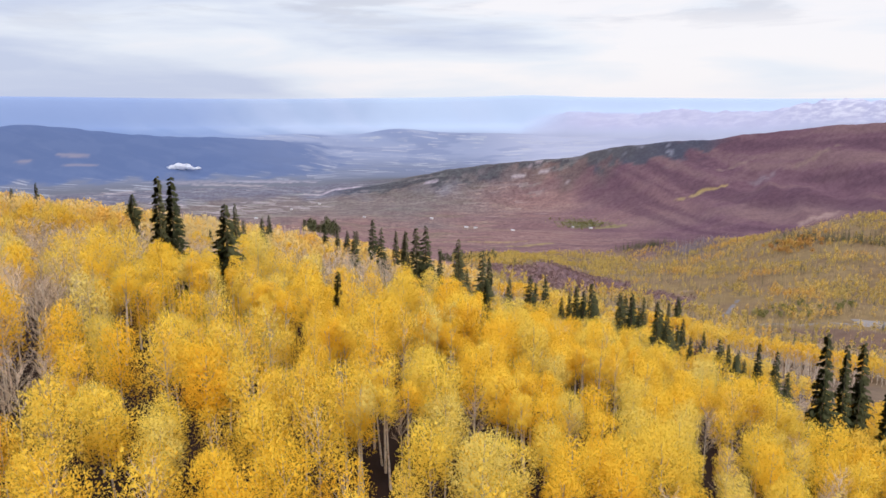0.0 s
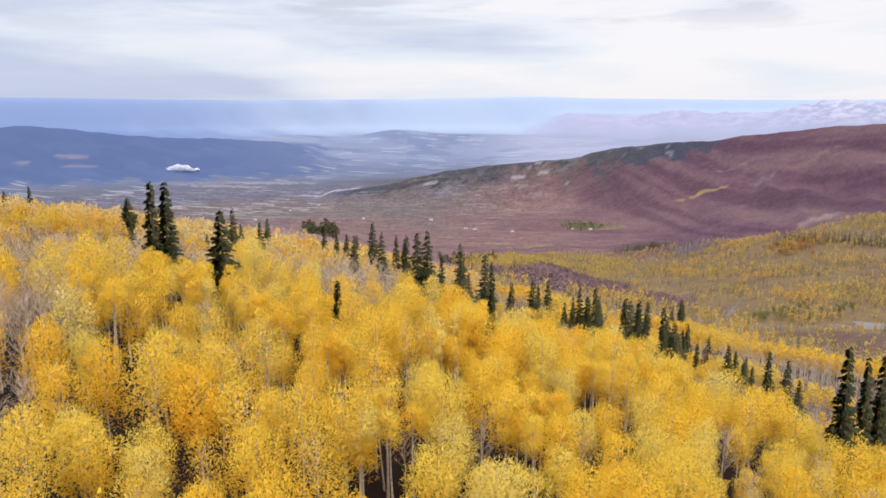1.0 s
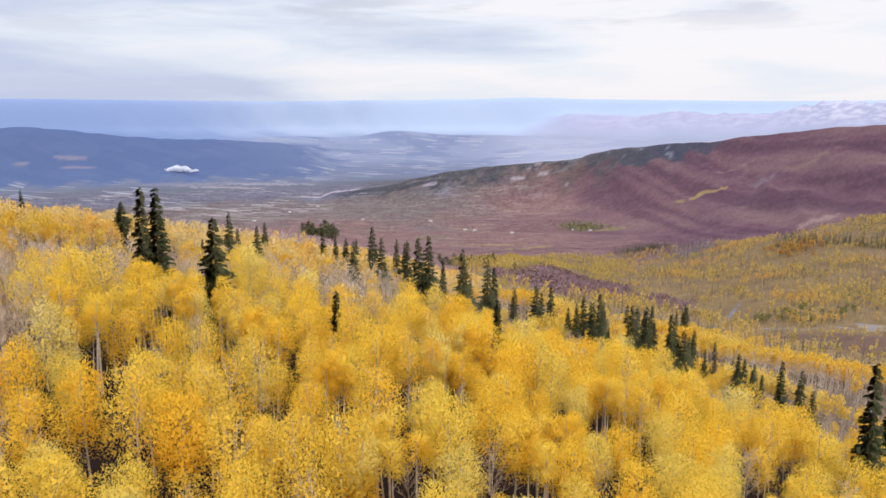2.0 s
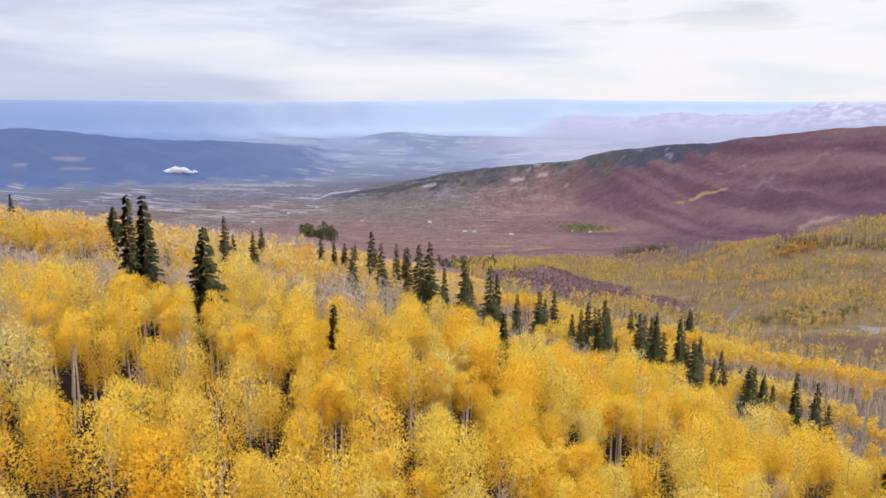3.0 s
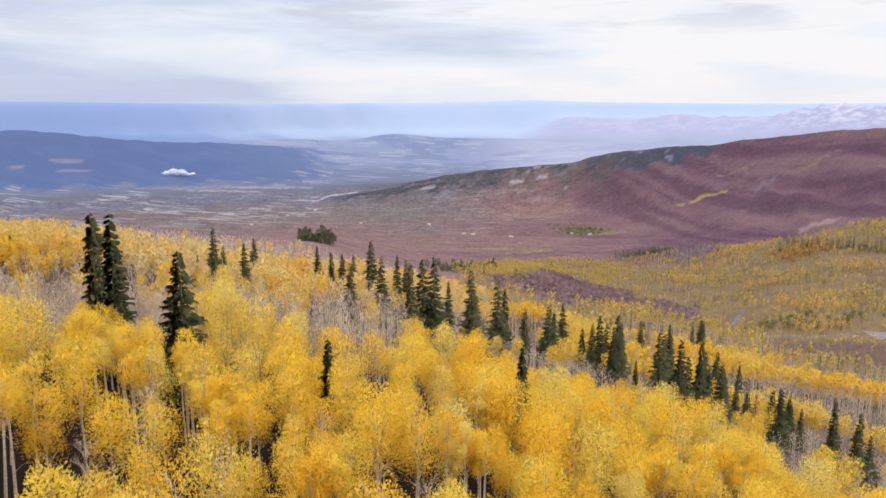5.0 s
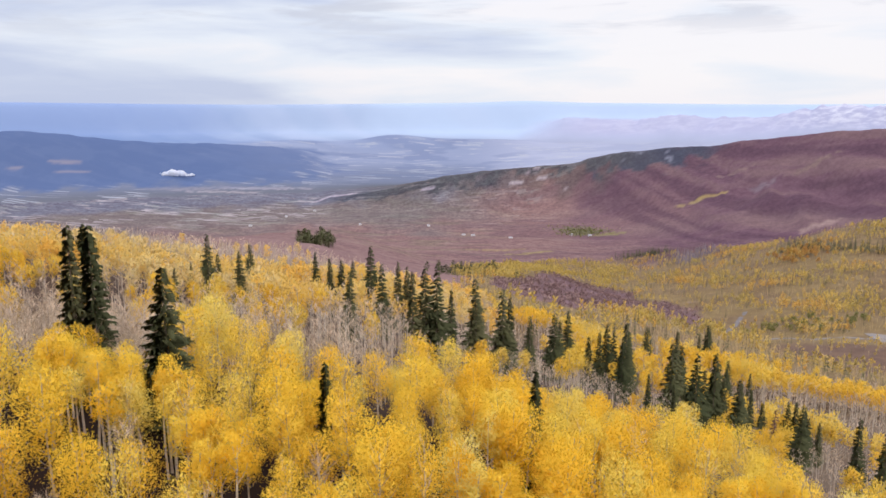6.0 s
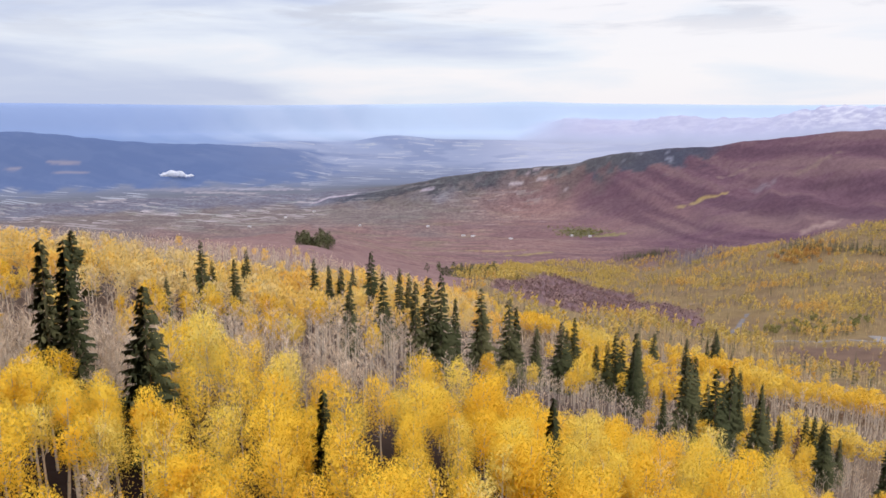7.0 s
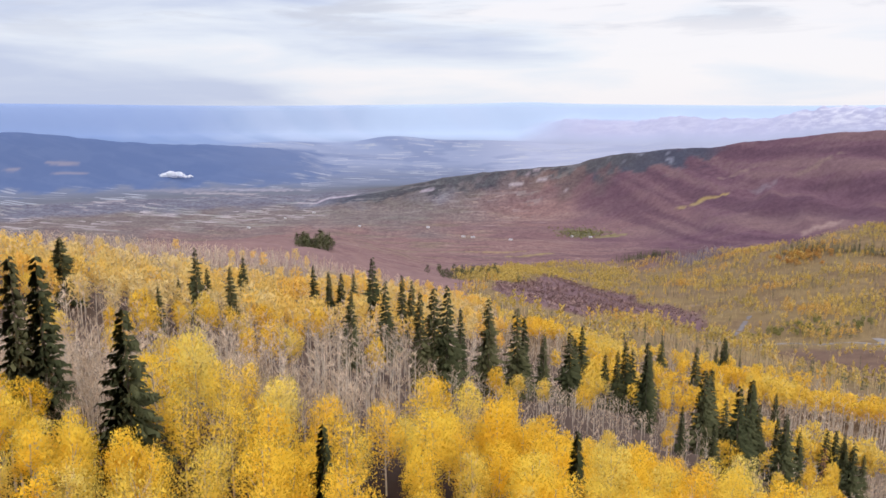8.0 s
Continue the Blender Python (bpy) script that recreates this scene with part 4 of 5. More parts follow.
def build_hill_woods():
    rng = np.random.default_rng(21)

    def near_keep(x, y):
        ok = (abs(x + 0.05 * y) < 0.64 * y + 6) & clear_of(x, y, SPRUCE_SPOTS, 2.4)
        flank = step(x, 18, 30) * step(y - np.interp(x, EDGE_X, EDGE_Y), 0, 5)
        for a, b, g in GAPS:
            ok &= glade(x, y, a, b, 1.0 * g) < 0
        # clear ground before the tall spruces
        ok &= clear_of(x, y, ((-37, 130), (-48, 133)), 3.2)
        return ok & (rng.random(len(x)) > np.maximum(0.7 * openings(x, y), 0.35 * flank))

    spots = scatter(-150, 150, 44, 160, 4.7, rng, near_keep, 60000)
    bare = rng.random(len(spots)) < np.maximum(0.07 + 0.90 * bareness(spots[:, 0], spots[:, 1]), 0.25 * openings(spots[:, 0], spots[:, 1]))
    leafy, leafless = spots[~bare], spots[bare]
    thicket = scatter(-80, 80, 50, 160, 3.0, rng, lambda x, y: (bareness(x, y) > 0.5) & clear_of(x, y, spots, 2.2) & (abs(x + 0.05 * y) < 0.6 * y + 4), 9000)
    leafless = np.concatenate([leafless, thicket])
    # a few close before the lone spruces
    leafy = np.concatenate([leafy, [(6.2, 131), (9.6, 130.2), (4.0, 127), (8.4, 126), (-20.5, 127.5)]])
    # aspens in leaf: the nearest as things of their own
    rank = np.argsort(np.hypot(np.maximum(np.abs(leafy[:, 0] + 2) - 30, 0), np.maximum(np.abs(leafy[:, 1] - 96) - 32, 0)))
    own, rest = leafy[rank[:300]], leafy[rank[300:]]
    masters = []
    for seed in range(8):
        high, wide = 11.2 + 0.8 * (seed % 3), 5.1 + 0.4 * (seed % 4)
        thin = (0, 0, 0, 0, 0.3, 0.5, 0.65, 0.8)[seed]
        wood, leaves = aspen_arrays(seed + 40, high, wide, 19 + seed % 4, int(6000 * (1 - 0.72 * thin)), 0.118, 12, 5, thin, fine=True)
        pieces = [("trunk", mesh_of("aspen_trunk", *wood, aspen_bark)), ("crown", leafy_mesh("aspen_crown", leaves, thin_leaf if thin else aspen_leaf))]
        label = "yellow autumn aspen with pale trunk on the hillside"
        if thin:
            pieces.append(("twig_crown", leafy_mesh("aspen_twig_crown", bare_arrays(seed + 40, high * 0.97, 14, 260, 0.8)[1], bare_twig)))
            label = "half-bare yellow aspen with grey twigs showing through"
        masters.append(tree("aspen_tree", pieces, label, "tree", "aspens on the hillside"))
    for i, (x, y) in enumerate(own):
        # more of them are half bare on the higher side
        k = int(rng.integers(4, 8) if rng.random() < 0.72 - 0.50 * step(x, -12, 8) else rng.integers(0, 4))
        k = i if i < len(masters) else k
        m = pose(x, y, float(ground_z(x, y)), 0, 0, rng.uniform(0, 360))
        ob = masters[k] if i < len(masters) else copy_thing(masters[k], m)
        ob.matrix_basis = m
        s = rng.uniform(0.70, 1.14) * lower(x, y)
        ob.scale = (s * rng.uniform(0.9, 1.15), s * rng.uniform(0.9, 1.15), s)
    templates = [aspen_arrays(60 + k, 11, 5.8, 16, 1500, 0.25, 6, 4, fine=True) for k in range(6)]
    woods("aspen_grove", "dense grove of yellow autumn aspens", "trees", templates, rest, rng.uniform(0.78, 1.15, len(rest)) * [lower(x, y) for x, y in rest], rng, (aspen_bark, grove_leaf), ("trunks", "crowns"))
    # slender aspens in the glades, their long pale trunks free of leaves
    masters = []
    for seed in range(4):
        wood, leaves = aspen_arrays(seed + 52, 12.5, 3.8, 9, 2000, 0.115, 5, 6, 0.2, 0.62 + 0.03 * seed, fine=True, stout=1.35)
        masters.append(tree("tall_aspen", [("trunk", mesh_of("tall_aspen_trunk", *wood, aspen_bark)), ("crown", leafy_mesh("tall_aspen_crown", leaves, aspen_leaf))], "slender pale-trunked aspen beside a dark gap in the wood", "tree", "aspens at the gaps"))
    count = 0
    for a, b, g in GAPS:
        for _ in range(7):
            v = rng.uniform(-1.0, 1.6) * g
            x, y = a + (a + 5) / 65 * v + rng.uniform(-0.8, 0.8) * g, b + v
            m = pose(x, y, float(ground_z(x, y)), 0, 0, rng.uniform(0, 360))
            ob = masters[count] if count < 4 else copy_thing(masters[count % 4], m)
            ob.matrix_basis = m
            s = rng.uniform(0.8, 1.05)
            ob.scale = (s, s, s)
            count += 1
    # leafless aspens
    masters = []
    for seed in range(5):
        trunk, twigs = bare_arrays(seed + 70, 11.5, 24, 900, 0.75, 5, 0.55)
        masters.append(tree("bare_aspen", [("trunk", mesh_of("bare_trunk", *trunk, aspen_bark)), ("crown", leafy_mesh("bare_twigs", twigs, bare_twig))], "leafless grey aspen with fine bare twigs", "tree", "leafless aspens on the hillside"))
    for i, (x, y) in enumerate(leafless):
        k = i % len(masters)
        m = pose(x, y, float(ground_z(x, y)), 0, 0, rng.uniform(0, 360))
        ob = masters[k] if i < len(masters) else copy_thing(masters[k], m)
        ob.matrix_basis = m
        s = rng.uniform(0.70, 1.0) * lower(x, y)
        ob.scale = (s, s, s)


def build_slope_woods():
    """The woods on the far part of the hill and down into the side valley."""
    rng = np.random.default_rng(22)

    def keep(x, y):
        thinned = step(x, 8, 22) * (1 - step(y, 245, 275)) * (1 - step(x, 100, 125))
        return (abs(x + 0.05 * y) < 0.66 * y) & clear_of(x, y, SPRUCE_SPOTS, 2.2) & (rng.random(len(x)) > 0.35 * thinned) & (np.hypot(x, y) < 640 - 180 * step(x / y, 0.02, 0.1))

    spots = np.concatenate([scatter(-260, 290, 160, 330, 4.3, rng, keep, 70000), scatter(-400, 290, 333, 620, 5.2, rng, keep, 60000)])
    spots = spots[rng.random(len(spots)) > 0.85 * bareness(spots[:, 0], spots[:, 1]) * (spots[:, 1] < 330)]
    bare = rng.random(len(spots)) < 0.16 + 0.32 * step(spots[:, 1], 225, 290) + 0.50 * bareness(spots[:, 0], spots[:, 1])
    leafy, leafless = spots[~bare], spots[bare]
    # the bare stands are thickets of slender stems
    thicket = scatter(-130, 200, 150, 330, 2.7, rng, lambda x, y: (bareness(x, y) > 0.55) & (abs(x + 0.05 * y) < 0.62 * y) & clear_of(x, y, SPRUCE_SPOTS, 2.2) & clear_of(x, y, SPRUCE_SPOTS - (0, 4), 2.2) & (rng.random(len(x)) > 0.5 * step(x, 15, 35)), 24000)
    leafless = np.concatenate([leafless[bareness(leafless[:, 0], leafless[:, 1]) < 0.55], leafless[leafless[:, 1] > 333], thicket])
    close = leafy[:, 1] < 235
    templates = [aspen_arrays(100 + k, 11, 5.2, 15, 900, 0.28, 5, 4, 0.15, fine=True) for k in range(6)]
    woods("aspen_stand", "scattered yellow aspens among leafless ones", "trees", templates, leafy[close], rng.uniform(0.7, 1.05, close.sum()) * (1 - 0.25 * step(leafy[close][:, 0], -18, 0)), rng, (aspen_bark, grove_leaf), ("trunks", "crowns"))
    # close rows of yellow crowns down the flank
    rows = scatter(40, 230, 235, 480, 3.7, rng, lambda x, y: np.any([((x - cx) / rx) ** 2 + ((y - cy) / ry) ** 2 < 1 for cx, cy, rx, ry in YELLOW_CLUMPS], axis=0), 16000)
    leafy = np.concatenate([leafy[~close], rows])
    flank = leafy[:, 0] > 28
    templates = [aspen_arrays(80 + k, 11, 5.0, 12, 300, 0.50, 2, 3) for k in range(6)]
    for part_of, name, label, leaf in ((~flank, "aspen_slope", "thin pale-yellow aspen wood on the far slope", peach_leaf), (flank, "aspen_flank", "deep yellow aspens down the flank of the hill", grove_leaf)):
        q = leafy[part_of]
        woods(name, label, "trees", templates, q, rng.uniform(0.75, 1.12, len(q)), rng, (aspen_bark, leaf), ("trunks", "crowns"), tint_of=np.clip(0.5 + 0.7 * waves(q[:, 0], q[:, 1], 90, 43) + rng.uniform(-0.2, 0.2, len(q)), 0, 1))
    tints = np.clip(rng.uniform(0.3, 1.0, len(leafless)) - 0.2 * step(leafless[:, 0], 30, 70), 0, 1)
    sizes = rng.uniform(0.6, 1.12, len(leafless)) * (1 - 0.42 * step(leafless[:, 0], -18, 0) * (1 - step(leafless[:, 1], 260, 320)))
    near = leafless[:, 1] < 300
    for pick, name, label, limbs, twigs, thick in ((near, "bare_slope", "thicket of leafless grey aspens on the slope", 6, 150, 1.4), (~near, "bare_crest", "leafless grey aspens along the far crest", 4, 60, 2.2)):
        templates = [bare_arrays(90 + k, 10.5, limbs, twigs, thick, 3, 0.7) for k in range(5)]
        woods(name, label, "trees", templates, leafless[pick], sizes[pick], rng, (aspen_bark, grove_twig), ("trunks", "twigs"), tint_of=tints[pick])


def build_back_woods():
    """The same wood where it goes on uphill, round and behind the start."""
    rng = np.random.default_rng(24)
    spots = scatter(-70, 70, -35, 75, 4.5, rng, lambda x, y: (abs(x + 0.05 * y) > 0.64 * y + 8) | (y < 43), 9000)
    templates = [aspen_arrays(180 + k, 11, 5.4, 12, 260, 0.62, 2, 3) for k in range(4)]
    woods("aspen_backwood", "yellow aspen wood going on up the hillside", "trees", templates, spots, rng.uniform(0.75, 1.1, len(spots)), rng, (aspen_bark, grove_leaf), ("trunks", "crowns"))


def along(points, count):
    pts = np.array(points, float)
    t = np.linspace(0, len(pts) - 1, count)
    return np.stack([np.interp(t, np.arange(len(pts)), pts[:, k]) for k in (0, 1)], 1)


ROAD_LINE = [(398, 1118), (421, 1156), (465, 1225), (505, 1289), (522, 1315)]
LANE_LINE = [(330, 1135), (446, 1104), (520, 1076), (600, 1046), (720, 1000), (840, 960)]
LOT_LINE = [(592, 1058), (640, 1052), (700, 1030), (790, 1000)]
LANE_SPOTS = along(LANE_LINE, 60)
ROAD_SPOTS, LOT_SPOTS = along(ROAD_LINE, 60), along(LOT_LINE, 60)


def build_valley_woods():
    """Woods of the side valley and the shoulder beyond it."""
    rng = np.random.default_rng(23)

    def keep(x, y):
        a = x / y
        ok = (a > 0.03 + 0.02 * waves(x, y, 120, 36)) & (a < 0.68) & clear_of(x, y, ROAD_SPOTS, 13) & clear_of(x, y, LOT_SPOTS, 34) & clear_of(x, y, LANE_SPOTS, 12) & (oak_patch(x, y) < 0.4) & (oak_patch(x * 1.07, y * 1.07) < 0.4) & (oak_patch(x * 1.14, y * 1.14) < 0.4)
        ok &= np.hypot(x, y) < 1150 + 1300 * step(a, -0.04, 0.16)
        meadow = ((x - 470) / 170) ** 2 + ((y - 910) / 130) ** 2 < 1 + 0.5 * waves(x, y, 90, 32)
        return ok & ~(meadow & (rng.random(len(x)) < 0.94)) & (0.62 + 0.9 * waves(x, y, 240, 31) + 0.9 * waves(x, y, 45, 38, 3) > rng.random(len(x)))

    spots = np.concatenate([scatter(-60, 800, 430, 1150, 4.6, rng, keep, 34000), scatter(-60, 1500, 1157, 2400, 5.2, rng, keep, 56000)])
    r = np.hypot(spots[:, 0], spots[:, 1])
    w = waves(spots[:, 0], spots[:, 1], 130, 33)
    pick = rng.random(len(spots))
    conifer = pick < 0.05 + 0.30 * (w > 0.5)
    broad = waves(spots[:, 0], spots[:, 1], 330, 37)
    bare = ~conifer & (pick < 0.50 - 0.8 * w - 1.2 * broad + 0.75 * (1 - step(r, 800, 1150)))
    across = spots[:, 0] / spots[:, 1]
    lime = ~conifer & (across < 0.24 + 0.03 * w) & (r > 1050)
    leafy, bare = ~conifer & ~bare & ~lime, bare & ~lime
    tints = np.clip(0.42 + 0.9 * waves(spots[:, 0], spots[:, 1], 230, 34) + 0.3 * waves(spots[:, 0], spots[:, 1], 60, 35) + rng.uniform(-0.2, 0.2, len(spots)), 0, 1)
    templates = [aspen_arrays(110 + k, 14, 4.8, 7, 34, 1.5, 0, 3, 0, 0.2) for k in range(6)]
    woods("lime_aspens", "greenish-yellow aspens along the edge of the valley wood", "trees", templates, spots[lime], rng.uniform(0.5, 1.1, lime.sum()), rng, (aspen_bark, lime_leaf), ("trunks", "crowns"))
    woods("valley_aspens", "mixed yellow and olive aspens across the side valley", "trees", templates, spots[leafy], rng.uniform(0.55, 1.3, leafy.sum()), rng, (aspen_bark, far_leaf), ("trunks", "crowns"), tint_of=tints[leafy])
    templates = [bare_arrays(120 + k, 10, 1, 30, 4.2, 3, 0.7) for k in range(5)]
    woods("valley_bare_aspens", "leafless aspens in the side valley", "trees", templates, spots[bare], rng.uniform(0.7, 1.1, bare.sum()), rng, (valley_twig, valley_twig), ("trunks", "twigs"))
    templates = [spruce_arrays(130 + k, 15, 4.6, 7, 6, spurs=0) for k in range(5)]
    woods("valley_spruces", "scattered dark spruces in the side valley", "trees", templates, spots[conifer], rng.uniform(0.55, 1.2, conifer.sum()), rng, (spruce_bark, far_needle), ("trunks", "crowns"))


def ribbon(name, points, wide, material, label, category, lift=0.5):
    """A track laid on the ground through a few turning points, with a raised crown and thick edges."""
    pts = np.array(points, float)
    t = np.linspace(0, len(pts) - 1, 12 * (len(pts) - 1) + 1)
    x, y = np.interp(t, np.arange(len(pts)), pts[:, 0]), np.interp(t, np.arange(len(pts)), pts[:, 1])
    x, y = np.convolve(np.pad(x, 6, "reflect", reflect_type="odd"), np.ones(13) / 13, "valid"), np.convolve(np.pad(y, 6, "reflect", reflect_type="odd"), np.ones(13) / 13, "valid")
    dx, dy = np.gradient(x), np.gradient(y)
    n = np.hypot(dx, dy)
    rows = []
    for k, up in ((-0.54, -0.8), (-0.5, 0.0), (-0.2, 0.12), (0.2, 0.12), (0.5, 0.0), (0.54, -0.8)):
        px, py = x - dy / n * wide * k, y + dx / n * wide * k
        rows.append(np.stack([px, py, ground_z(px, py) + lift + up], -1))
    v = np.stack(rows, 1)
    m, w = v.shape[:2]
    i, k = np.meshgrid(np.arange(m - 1), np.arange(w - 1), indexing="ij")
    p = i * w + k
    tris = np.concatenate([np.stack([p, p + 1, p + w + 1], -1).reshape(-1, 3), np.stack([p, p + w + 1, p + w], -1).reshape(-1, 3)])
    return tagged(new(name, mesh_of(name, v.reshape(-1, 3), tris[:, ::-1], material, smooth=True)), label, category, kind="structure")


def gravel_material(name, tone):
    g = Graph(name)
    a, b = g.noise(0.08, 5), g.noise(0.9, 5)
    col = g.ramp(a, [(0.35, tuple(0.62 * v for v in tone)), (0.65, tone)])
    return g.surface(g.mix(g.math("MULTIPLY", b, 0.5), col, tuple(1.15 * v for v in tone)), rough=0.95, height=b, bump=0.4, distance=0.1)


def timber_material():
    g = Graph("weathered_timber")
    grain = g.noise(3.0, 5, 0.6, g.place(1, 1, 0.2))
    return g.surface(g.ramp(grain, [(0.3, (0.07, 0.055, 0.05)), (0.7, (0.17, 0.14, 0.12))]), rough=0.85, height=grain, bump=0.3)


def build_road():
    gravel = gravel_material("pale_gravel", (0.22, 0.195, 0.185))
    ribbon("road", ROAD_LINE, 7, gravel_material("grey_gravel", (0.17, 0.15, 0.15)), "grey gravel road climbing through the valley scrub", "road")
    ribbon("valley_lane", LANE_LINE, 5.5, gravel, "pale gravel lane crossing the valley meadow", "road")
    ribbon("gravel_lot", LOT_LINE, 44, gravel, "pale gravel turnout beside the road", "road", 0.75)
    timber = timber_material()
    fence = tagged(new("rail_fence"), "weathered timber rail fence beside the gravel turnout", "fence")
    x0, y0 = 596.0, 1024.0
    fence.matrix_basis = pose(x0, y0, float(ground_z(x0, y0)))
    for i in range(8):
        x, y = i * 4.2, i * -1.2
        z = float(ground_z(x0 + x, y0 + y) - ground_z(x0, y0))
        part("post", mesh_of("fence_post", *tube([(x, y, z - 0.8), (x, y, z + 2.5), (x, y, z + 2.62)], [0.22, 0.20, 0.1], 7), timber), fence)
        if i < 7:
            z1 = float(ground_z(x0 + x + 4.2, y0 + y - 1.2) - ground_z(x0, y0))
            for up in (0.7, 1.4, 2.1):
                part("rail", mesh_of("fence_rail", *tube([(x, y, z + up), (x + 2.1, y - 0.6, (z + z1) / 2 + up - 0.04), (x + 4.2, y - 1.2, z1 + up)], [0.11, 0.12, 0.10], 6), timber), fence)


def build_far_groves():
    """Dark grove on the valley floor, tree lines, and shrubs by the turnout."""
    rng = np.random.default_rng(31)
    templates = [spruce_arrays(140 + k, 16, 6.0, 7, 6, spurs=0) for k in range(4)]
    groves = (((640, 2420), 95, 30, 130, 1.6),)
    for (cx, cy), rx, ry, count, size in groves:
        q = rng.normal(0, 0.5, (count, 2)) * (rx, ry) + (cx, cy)
        woods("dark_grove", "dark conifer grove standing out of the scrub", "trees", templates, q, rng.uniform(0.6, 1.2, count) * size, rng, (spruce_bark, far_needle), ("trunks", "crowns"))
    clumps = [aspen_arrays(170 + k, 17, 8.5, 9, 110, 1.3, 0, 3, 0, 0.15) for k in range(4)]
    u = rng.uniform(-1, 1, (90, 2))
    q = u[np.hypot(u[:, 0], u[:, 1]) < 1] * (30, 46) + (-196, 1225)
    woods("dark_grove", "dark round-topped grove standing out of the scrub", "trees", clumps + templates, q, rng.uniform(0.7, 1.7, len(q)), rng, (spruce_bark, far_needle), ("trunks", "crowns"))
    q = rng.normal(0, 0.5, (90, 2)) * (44, 150) + (40, 1230)
    woods("dark_grove", "dark conifer clump at the edge of the valley wood", "trees", clumps + templates, q, rng.uniform(0.6, 1.1, 90), rng, (spruce_bark, far_needle), ("trunks", "crowns"))
    q = along([(835, 1905), (870, 1830), (905, 1750), (942, 1660), (985, 1560)], 130) + rng.normal(0, 7, (130, 2))
    woods("conifer_row", "row of dark conifers along the wooded shoulder", "trees", templates, q, rng.uniform(1.2, 2.2, 130), rng, (spruce_bark, far_needle), ("trunks", "crowns"))
    stems = [bare_arrays(145 + k, 14, 3, 26, 9.0, 3) for k in range(4)]
    q = rng.normal(0, 0.5, (260, 2)) * (75, 90) + (740, 2220)
    woods("grey_stand", "stand of bare blue-grey trunks in the valley wood", "trees", stems, q, rng.uniform(1.3, 2.1, 260), rng, (grey_twig, grey_twig), ("trunks", "twigs"))
    templates = [aspen_arrays(150 + k, 9, 6.5, 8, 70, 1.4, 0, 3) for k in range(4)]
    q = np.concatenate([rng.normal(0, 1, (26, 2)) * (40, 16) + (585, 1150), rng.normal(0, 1, (16, 2)) * (20, 10) + (500, 1165), rng.normal(0, 1, (14, 2)) * (18, 20) + (550, 1195)])
    woods("turnout_shrubs", "rounded olive shrubs round the gravel turnout", "shrubs", templates, q, rng.uniform(0.6, 1.3, len(q)), rng, (aspen_bark, green_leaf), ("trunks", "crowns"))
    q = rng.normal(0, 1, (70, 2)) * (32, 45) + (835, 1790)
    woods("orange_grove", "burnt-orange aspen grove on the wooded shoulder", "trees", templates, q, rng.uniform(0.9, 1.5, len(q)), rng, (aspen_bark, orange_leaf), ("trunks", "crowns"))
    q = rng.normal(0, 0.6, (260, 2)) * (95, 55) + (565, 3040)
    woods("green_thicket", "olive-green thicket on the russet valley floor", "shrubs", templates, q, rng.uniform(0.4, 0.8, 260), rng, (aspen_bark, green_leaf), ("trunks", "crowns"))
    # scrub oak knoll
    templates = [aspen_arrays(160 + k, 4.2, 5.0, 7, 44, 0.95, 0, 3, 0, 0.1) for k in range(4)]
    q = scatter(20, 580, 680, 1800, 5.6, rng, lambda x, y: oak_patch(x, y) > 0.3, 14000)
    templates += [bare_arrays(165 + k, 5.5, 3, 34, 3.6, 3, 0.6) for k in range(4)]
    woods("oak_scrub", "dull purple-brown oak scrub on a low knoll", "shrubs", templates, q, rng.uniform(0.7, 1.5, len(q)), rng, (spruce_bark, scrub_leaf), ("stems", "crowns"))


def plain_material(name, light, dark, scale):
    g = Graph(name)
    n = g.noise(scale, 4)
    return g.surface(g.ramp(n, [(0.3, dark), (0.7, light)]), rough=0.8, height=n, bump=0.15)


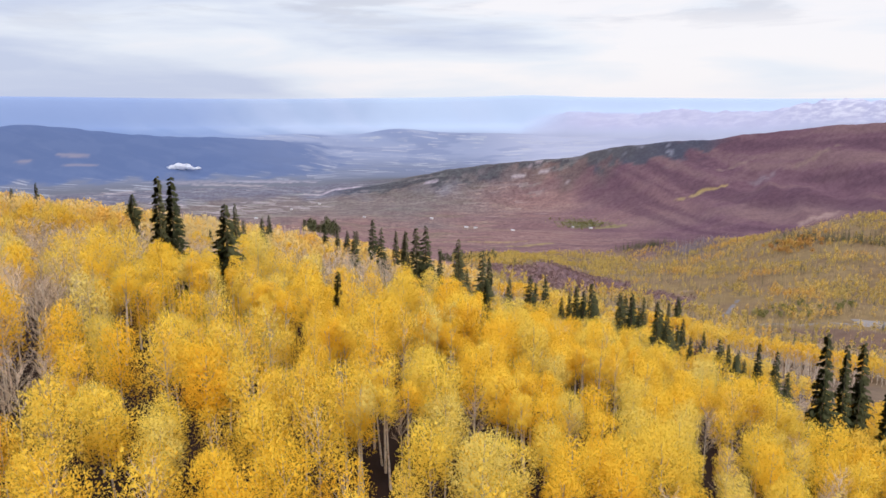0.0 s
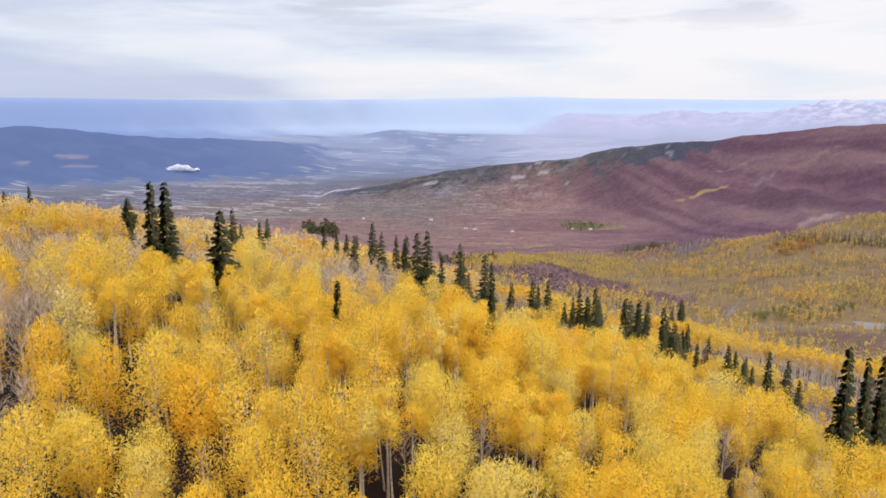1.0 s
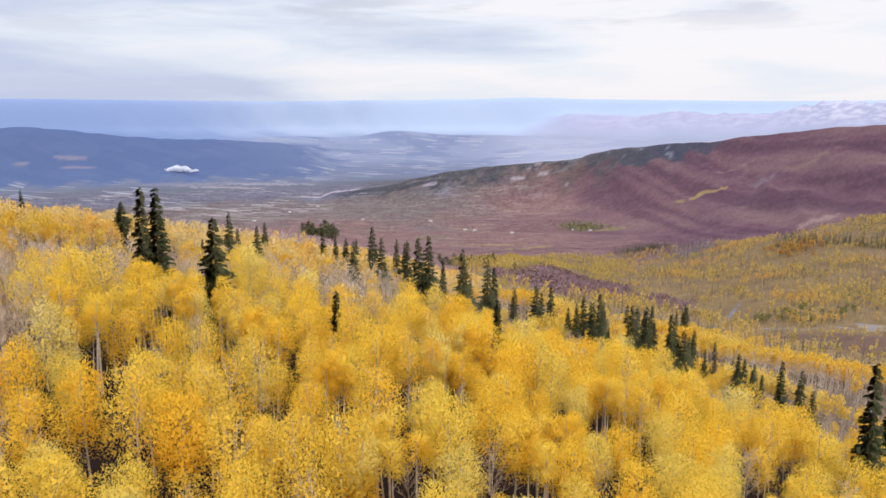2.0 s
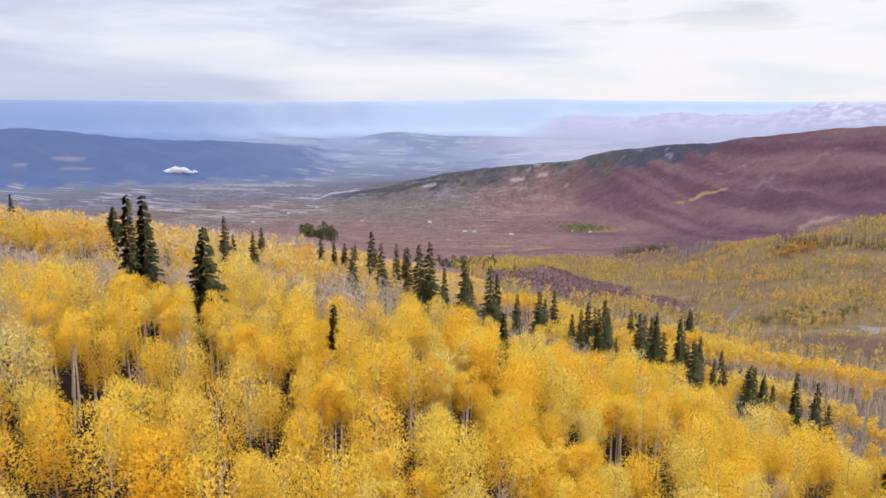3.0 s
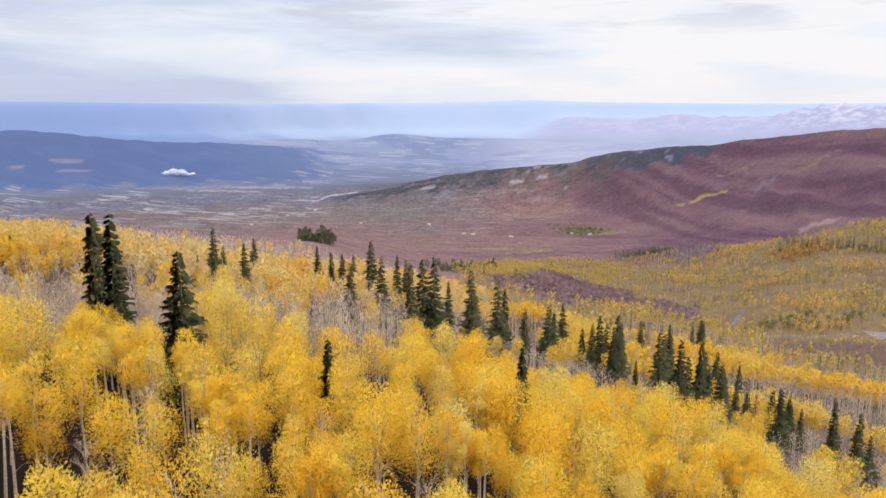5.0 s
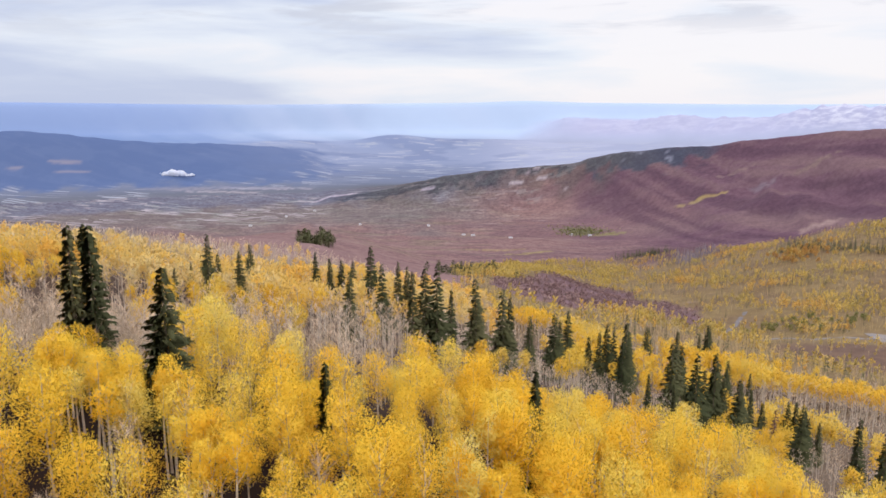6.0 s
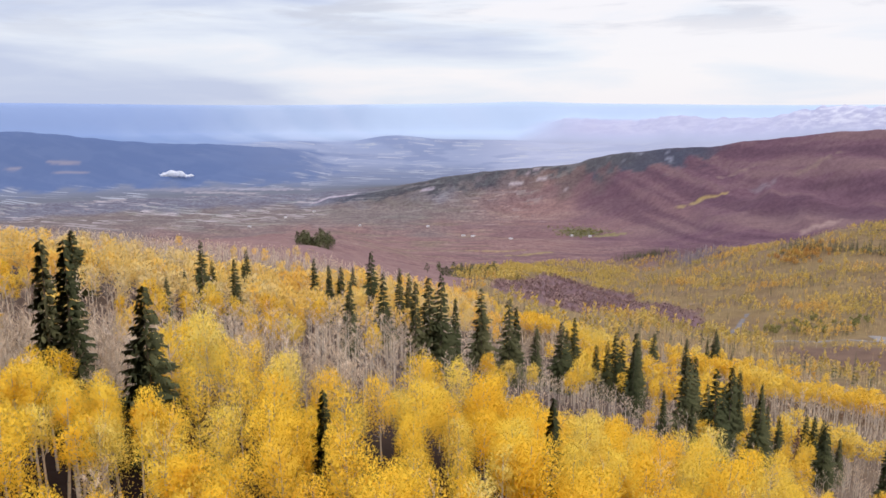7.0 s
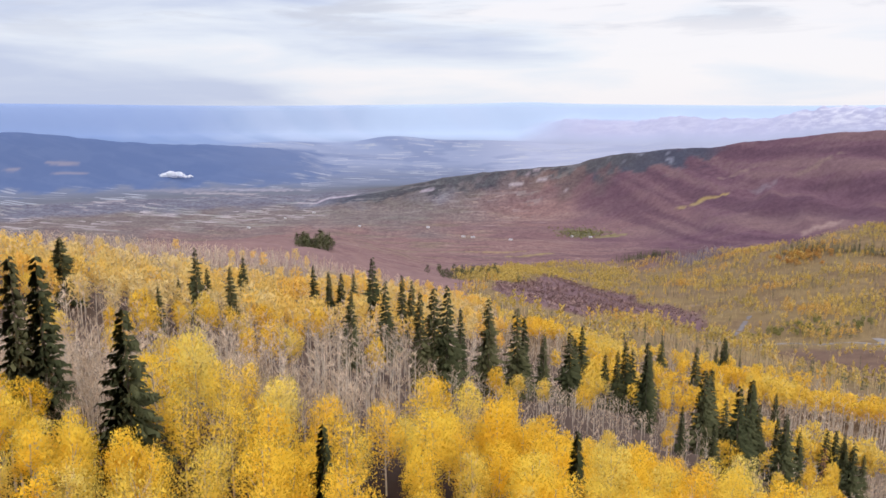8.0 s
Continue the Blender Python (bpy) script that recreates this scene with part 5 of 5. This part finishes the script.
def build_houses():
    """Pale ranch buildings far out on the valley floor."""
    wall_paint = plain_material("pale_wall_paint", (0.72, 0.68, 0.66), (0.60, 0.56, 0.55), 0.5)
    roofing = plain_material("grey_roofing", (0.42, 0.40, 0.42), (0.30, 0.28, 0.30), 0.4)
    rng = np.random.default_rng(51)
    spots = ((93, 3000), (128, 2972), (583, 2982), (513, 2995), (-648, 3255), (-761, 3095), (-325, 3145), (-545, 3366), (-46, 3130), (268, 2900))
    for x, y in spots:
        house = tagged(new("ranch_house"), "pale ranch building with a grey gable roof", "house", "ranch buildings in the valley")
        w, d, h = rng.uniform(9, 15), rng.uniform(7, 9), rng.uniform(3.2, 4.5)
        house.matrix_basis = pose(x, y, float(ground_z(x, y)), 0, 0, rng.uniform(-35, 35))
        body = bmesh.new()
        bmesh.ops.create_cube(body, size=1, matrix=Matrix.Translation((0, 0, h / 2 - 1)) @ Matrix.Diagonal((w, d, h + 2, 1)))
        for s in (-1, 1):
            ends = [body.verts.new((s * w / 2, -d / 2, h)), body.verts.new((s * w / 2, d / 2, h)), body.verts.new((s * w / 2, 0, h + d * 0.3))]
            body.faces.new(ends)
        me = bpy.data.meshes.new("house_wall")
        body.to_mesh(me)
        body.free()
        me.materials.append(wall_paint)
        part("wall", me, house)
        roof = bmesh.new()
        for s in (-1, 1):
            top = [roof.verts.new((e * (w / 2 + 0.5), q * s, z + lift)) for lift in (0.02, 0.32) for e, q, z in ((-1, 0, h + d * 0.3), (1, 0, h + d * 0.3), (1, d / 2 + 0.6, h - 0.3), (-1, d / 2 + 0.6, h - 0.3))]
            for f in ((0, 1, 2, 3), (4, 5, 6, 7), (0, 1, 5, 4), (2, 3, 7, 6), (1, 2, 6, 5), (0, 3, 7, 4)):
                roof.faces.new([top[i] for i in f])
        me = bpy.data.meshes.new("house_roof")
        roof.to_mesh(me)
        roof.free()
        me.materials.append(roofing)
        part("roof", me, house)
        for i in (-1, 1):
            win = bmesh.new()
            bmesh.ops.create_cube(win, size=1, matrix=Matrix.Translation((i * w * 0.25, -d / 2 - 0.02, 1.7)) @ Matrix.Diagonal((1.4, 0.08, 1.3, 1)))
            me = bpy.data.meshes.new("house_window")
            win.to_mesh(me)
            win.free()
            me.materials.append(DARK_GLASS)
            part("window", me, house)


def glass_material():
    g = Graph("dark_window_glass")
    return g.surface(g.ramp(g.noise(0.6, 2), [(0.3, (0.02, 0.022, 0.026)), (0.7, (0.04, 0.042, 0.048))]), rough=0.1, gloss=0.5)


DARK_GLASS = glass_material()


def build_fog():
    """A small bank of low white cloud at the foot of the dark mesa."""
    bm = bmesh.new()
    rng = np.random.default_rng(61)
    for i in range(26):
        u = rng.uniform(-1, 1)
        size = (1 - 0.75 * abs(u) ** 1.5) * rng.uniform(0.7, 1.1)
        at = Vector((u * 95 + 6, rng.uniform(-16, 16), 17 * size * (1 + 0.35 * u) + rng.uniform(-2, 2)))
        made = bmesh.ops.create_icosphere(bm, subdivisions=3, radius=1)["verts"]
        for v in made:
            k = 1 + 0.22 * noise.noise(v.co * 2.2 + at) + 0.12 * noise.noise(v.co * 5.1 + at)
            v.co = Vector((v.co.x * 24 * size * k, v.co.y * 16 * size * k, v.co.z * 14 * size * k)) + at
    me = bpy.data.meshes.new("fog")
    bm.to_mesh(me)
    bm.free()
    me.polygons.foreach_set("use_smooth", np.full(len(me.polygons), True))
    g = Graph("white_fog")
    me.materials.append(g.surface(g.ramp(g.noise(0.02, 4), [(0.3, (0.80, 0.82, 0.88)), (0.7, (0.92, 0.92, 0.95))]), rough=1.0, through=0.65, gloss=0.0))
    ob = tagged(new("fog_bank", me), "small bank of white fog lying below the mesa", "fog")
    ob.location = (-1300, 3790, float(ground_z(-1300, 3790)) - 7)


build_spruces()
build_hill_woods()
build_slope_woods()
build_back_woods()
build_valley_woods()
build_road()
build_far_groves()
build_fog()
build_houses()
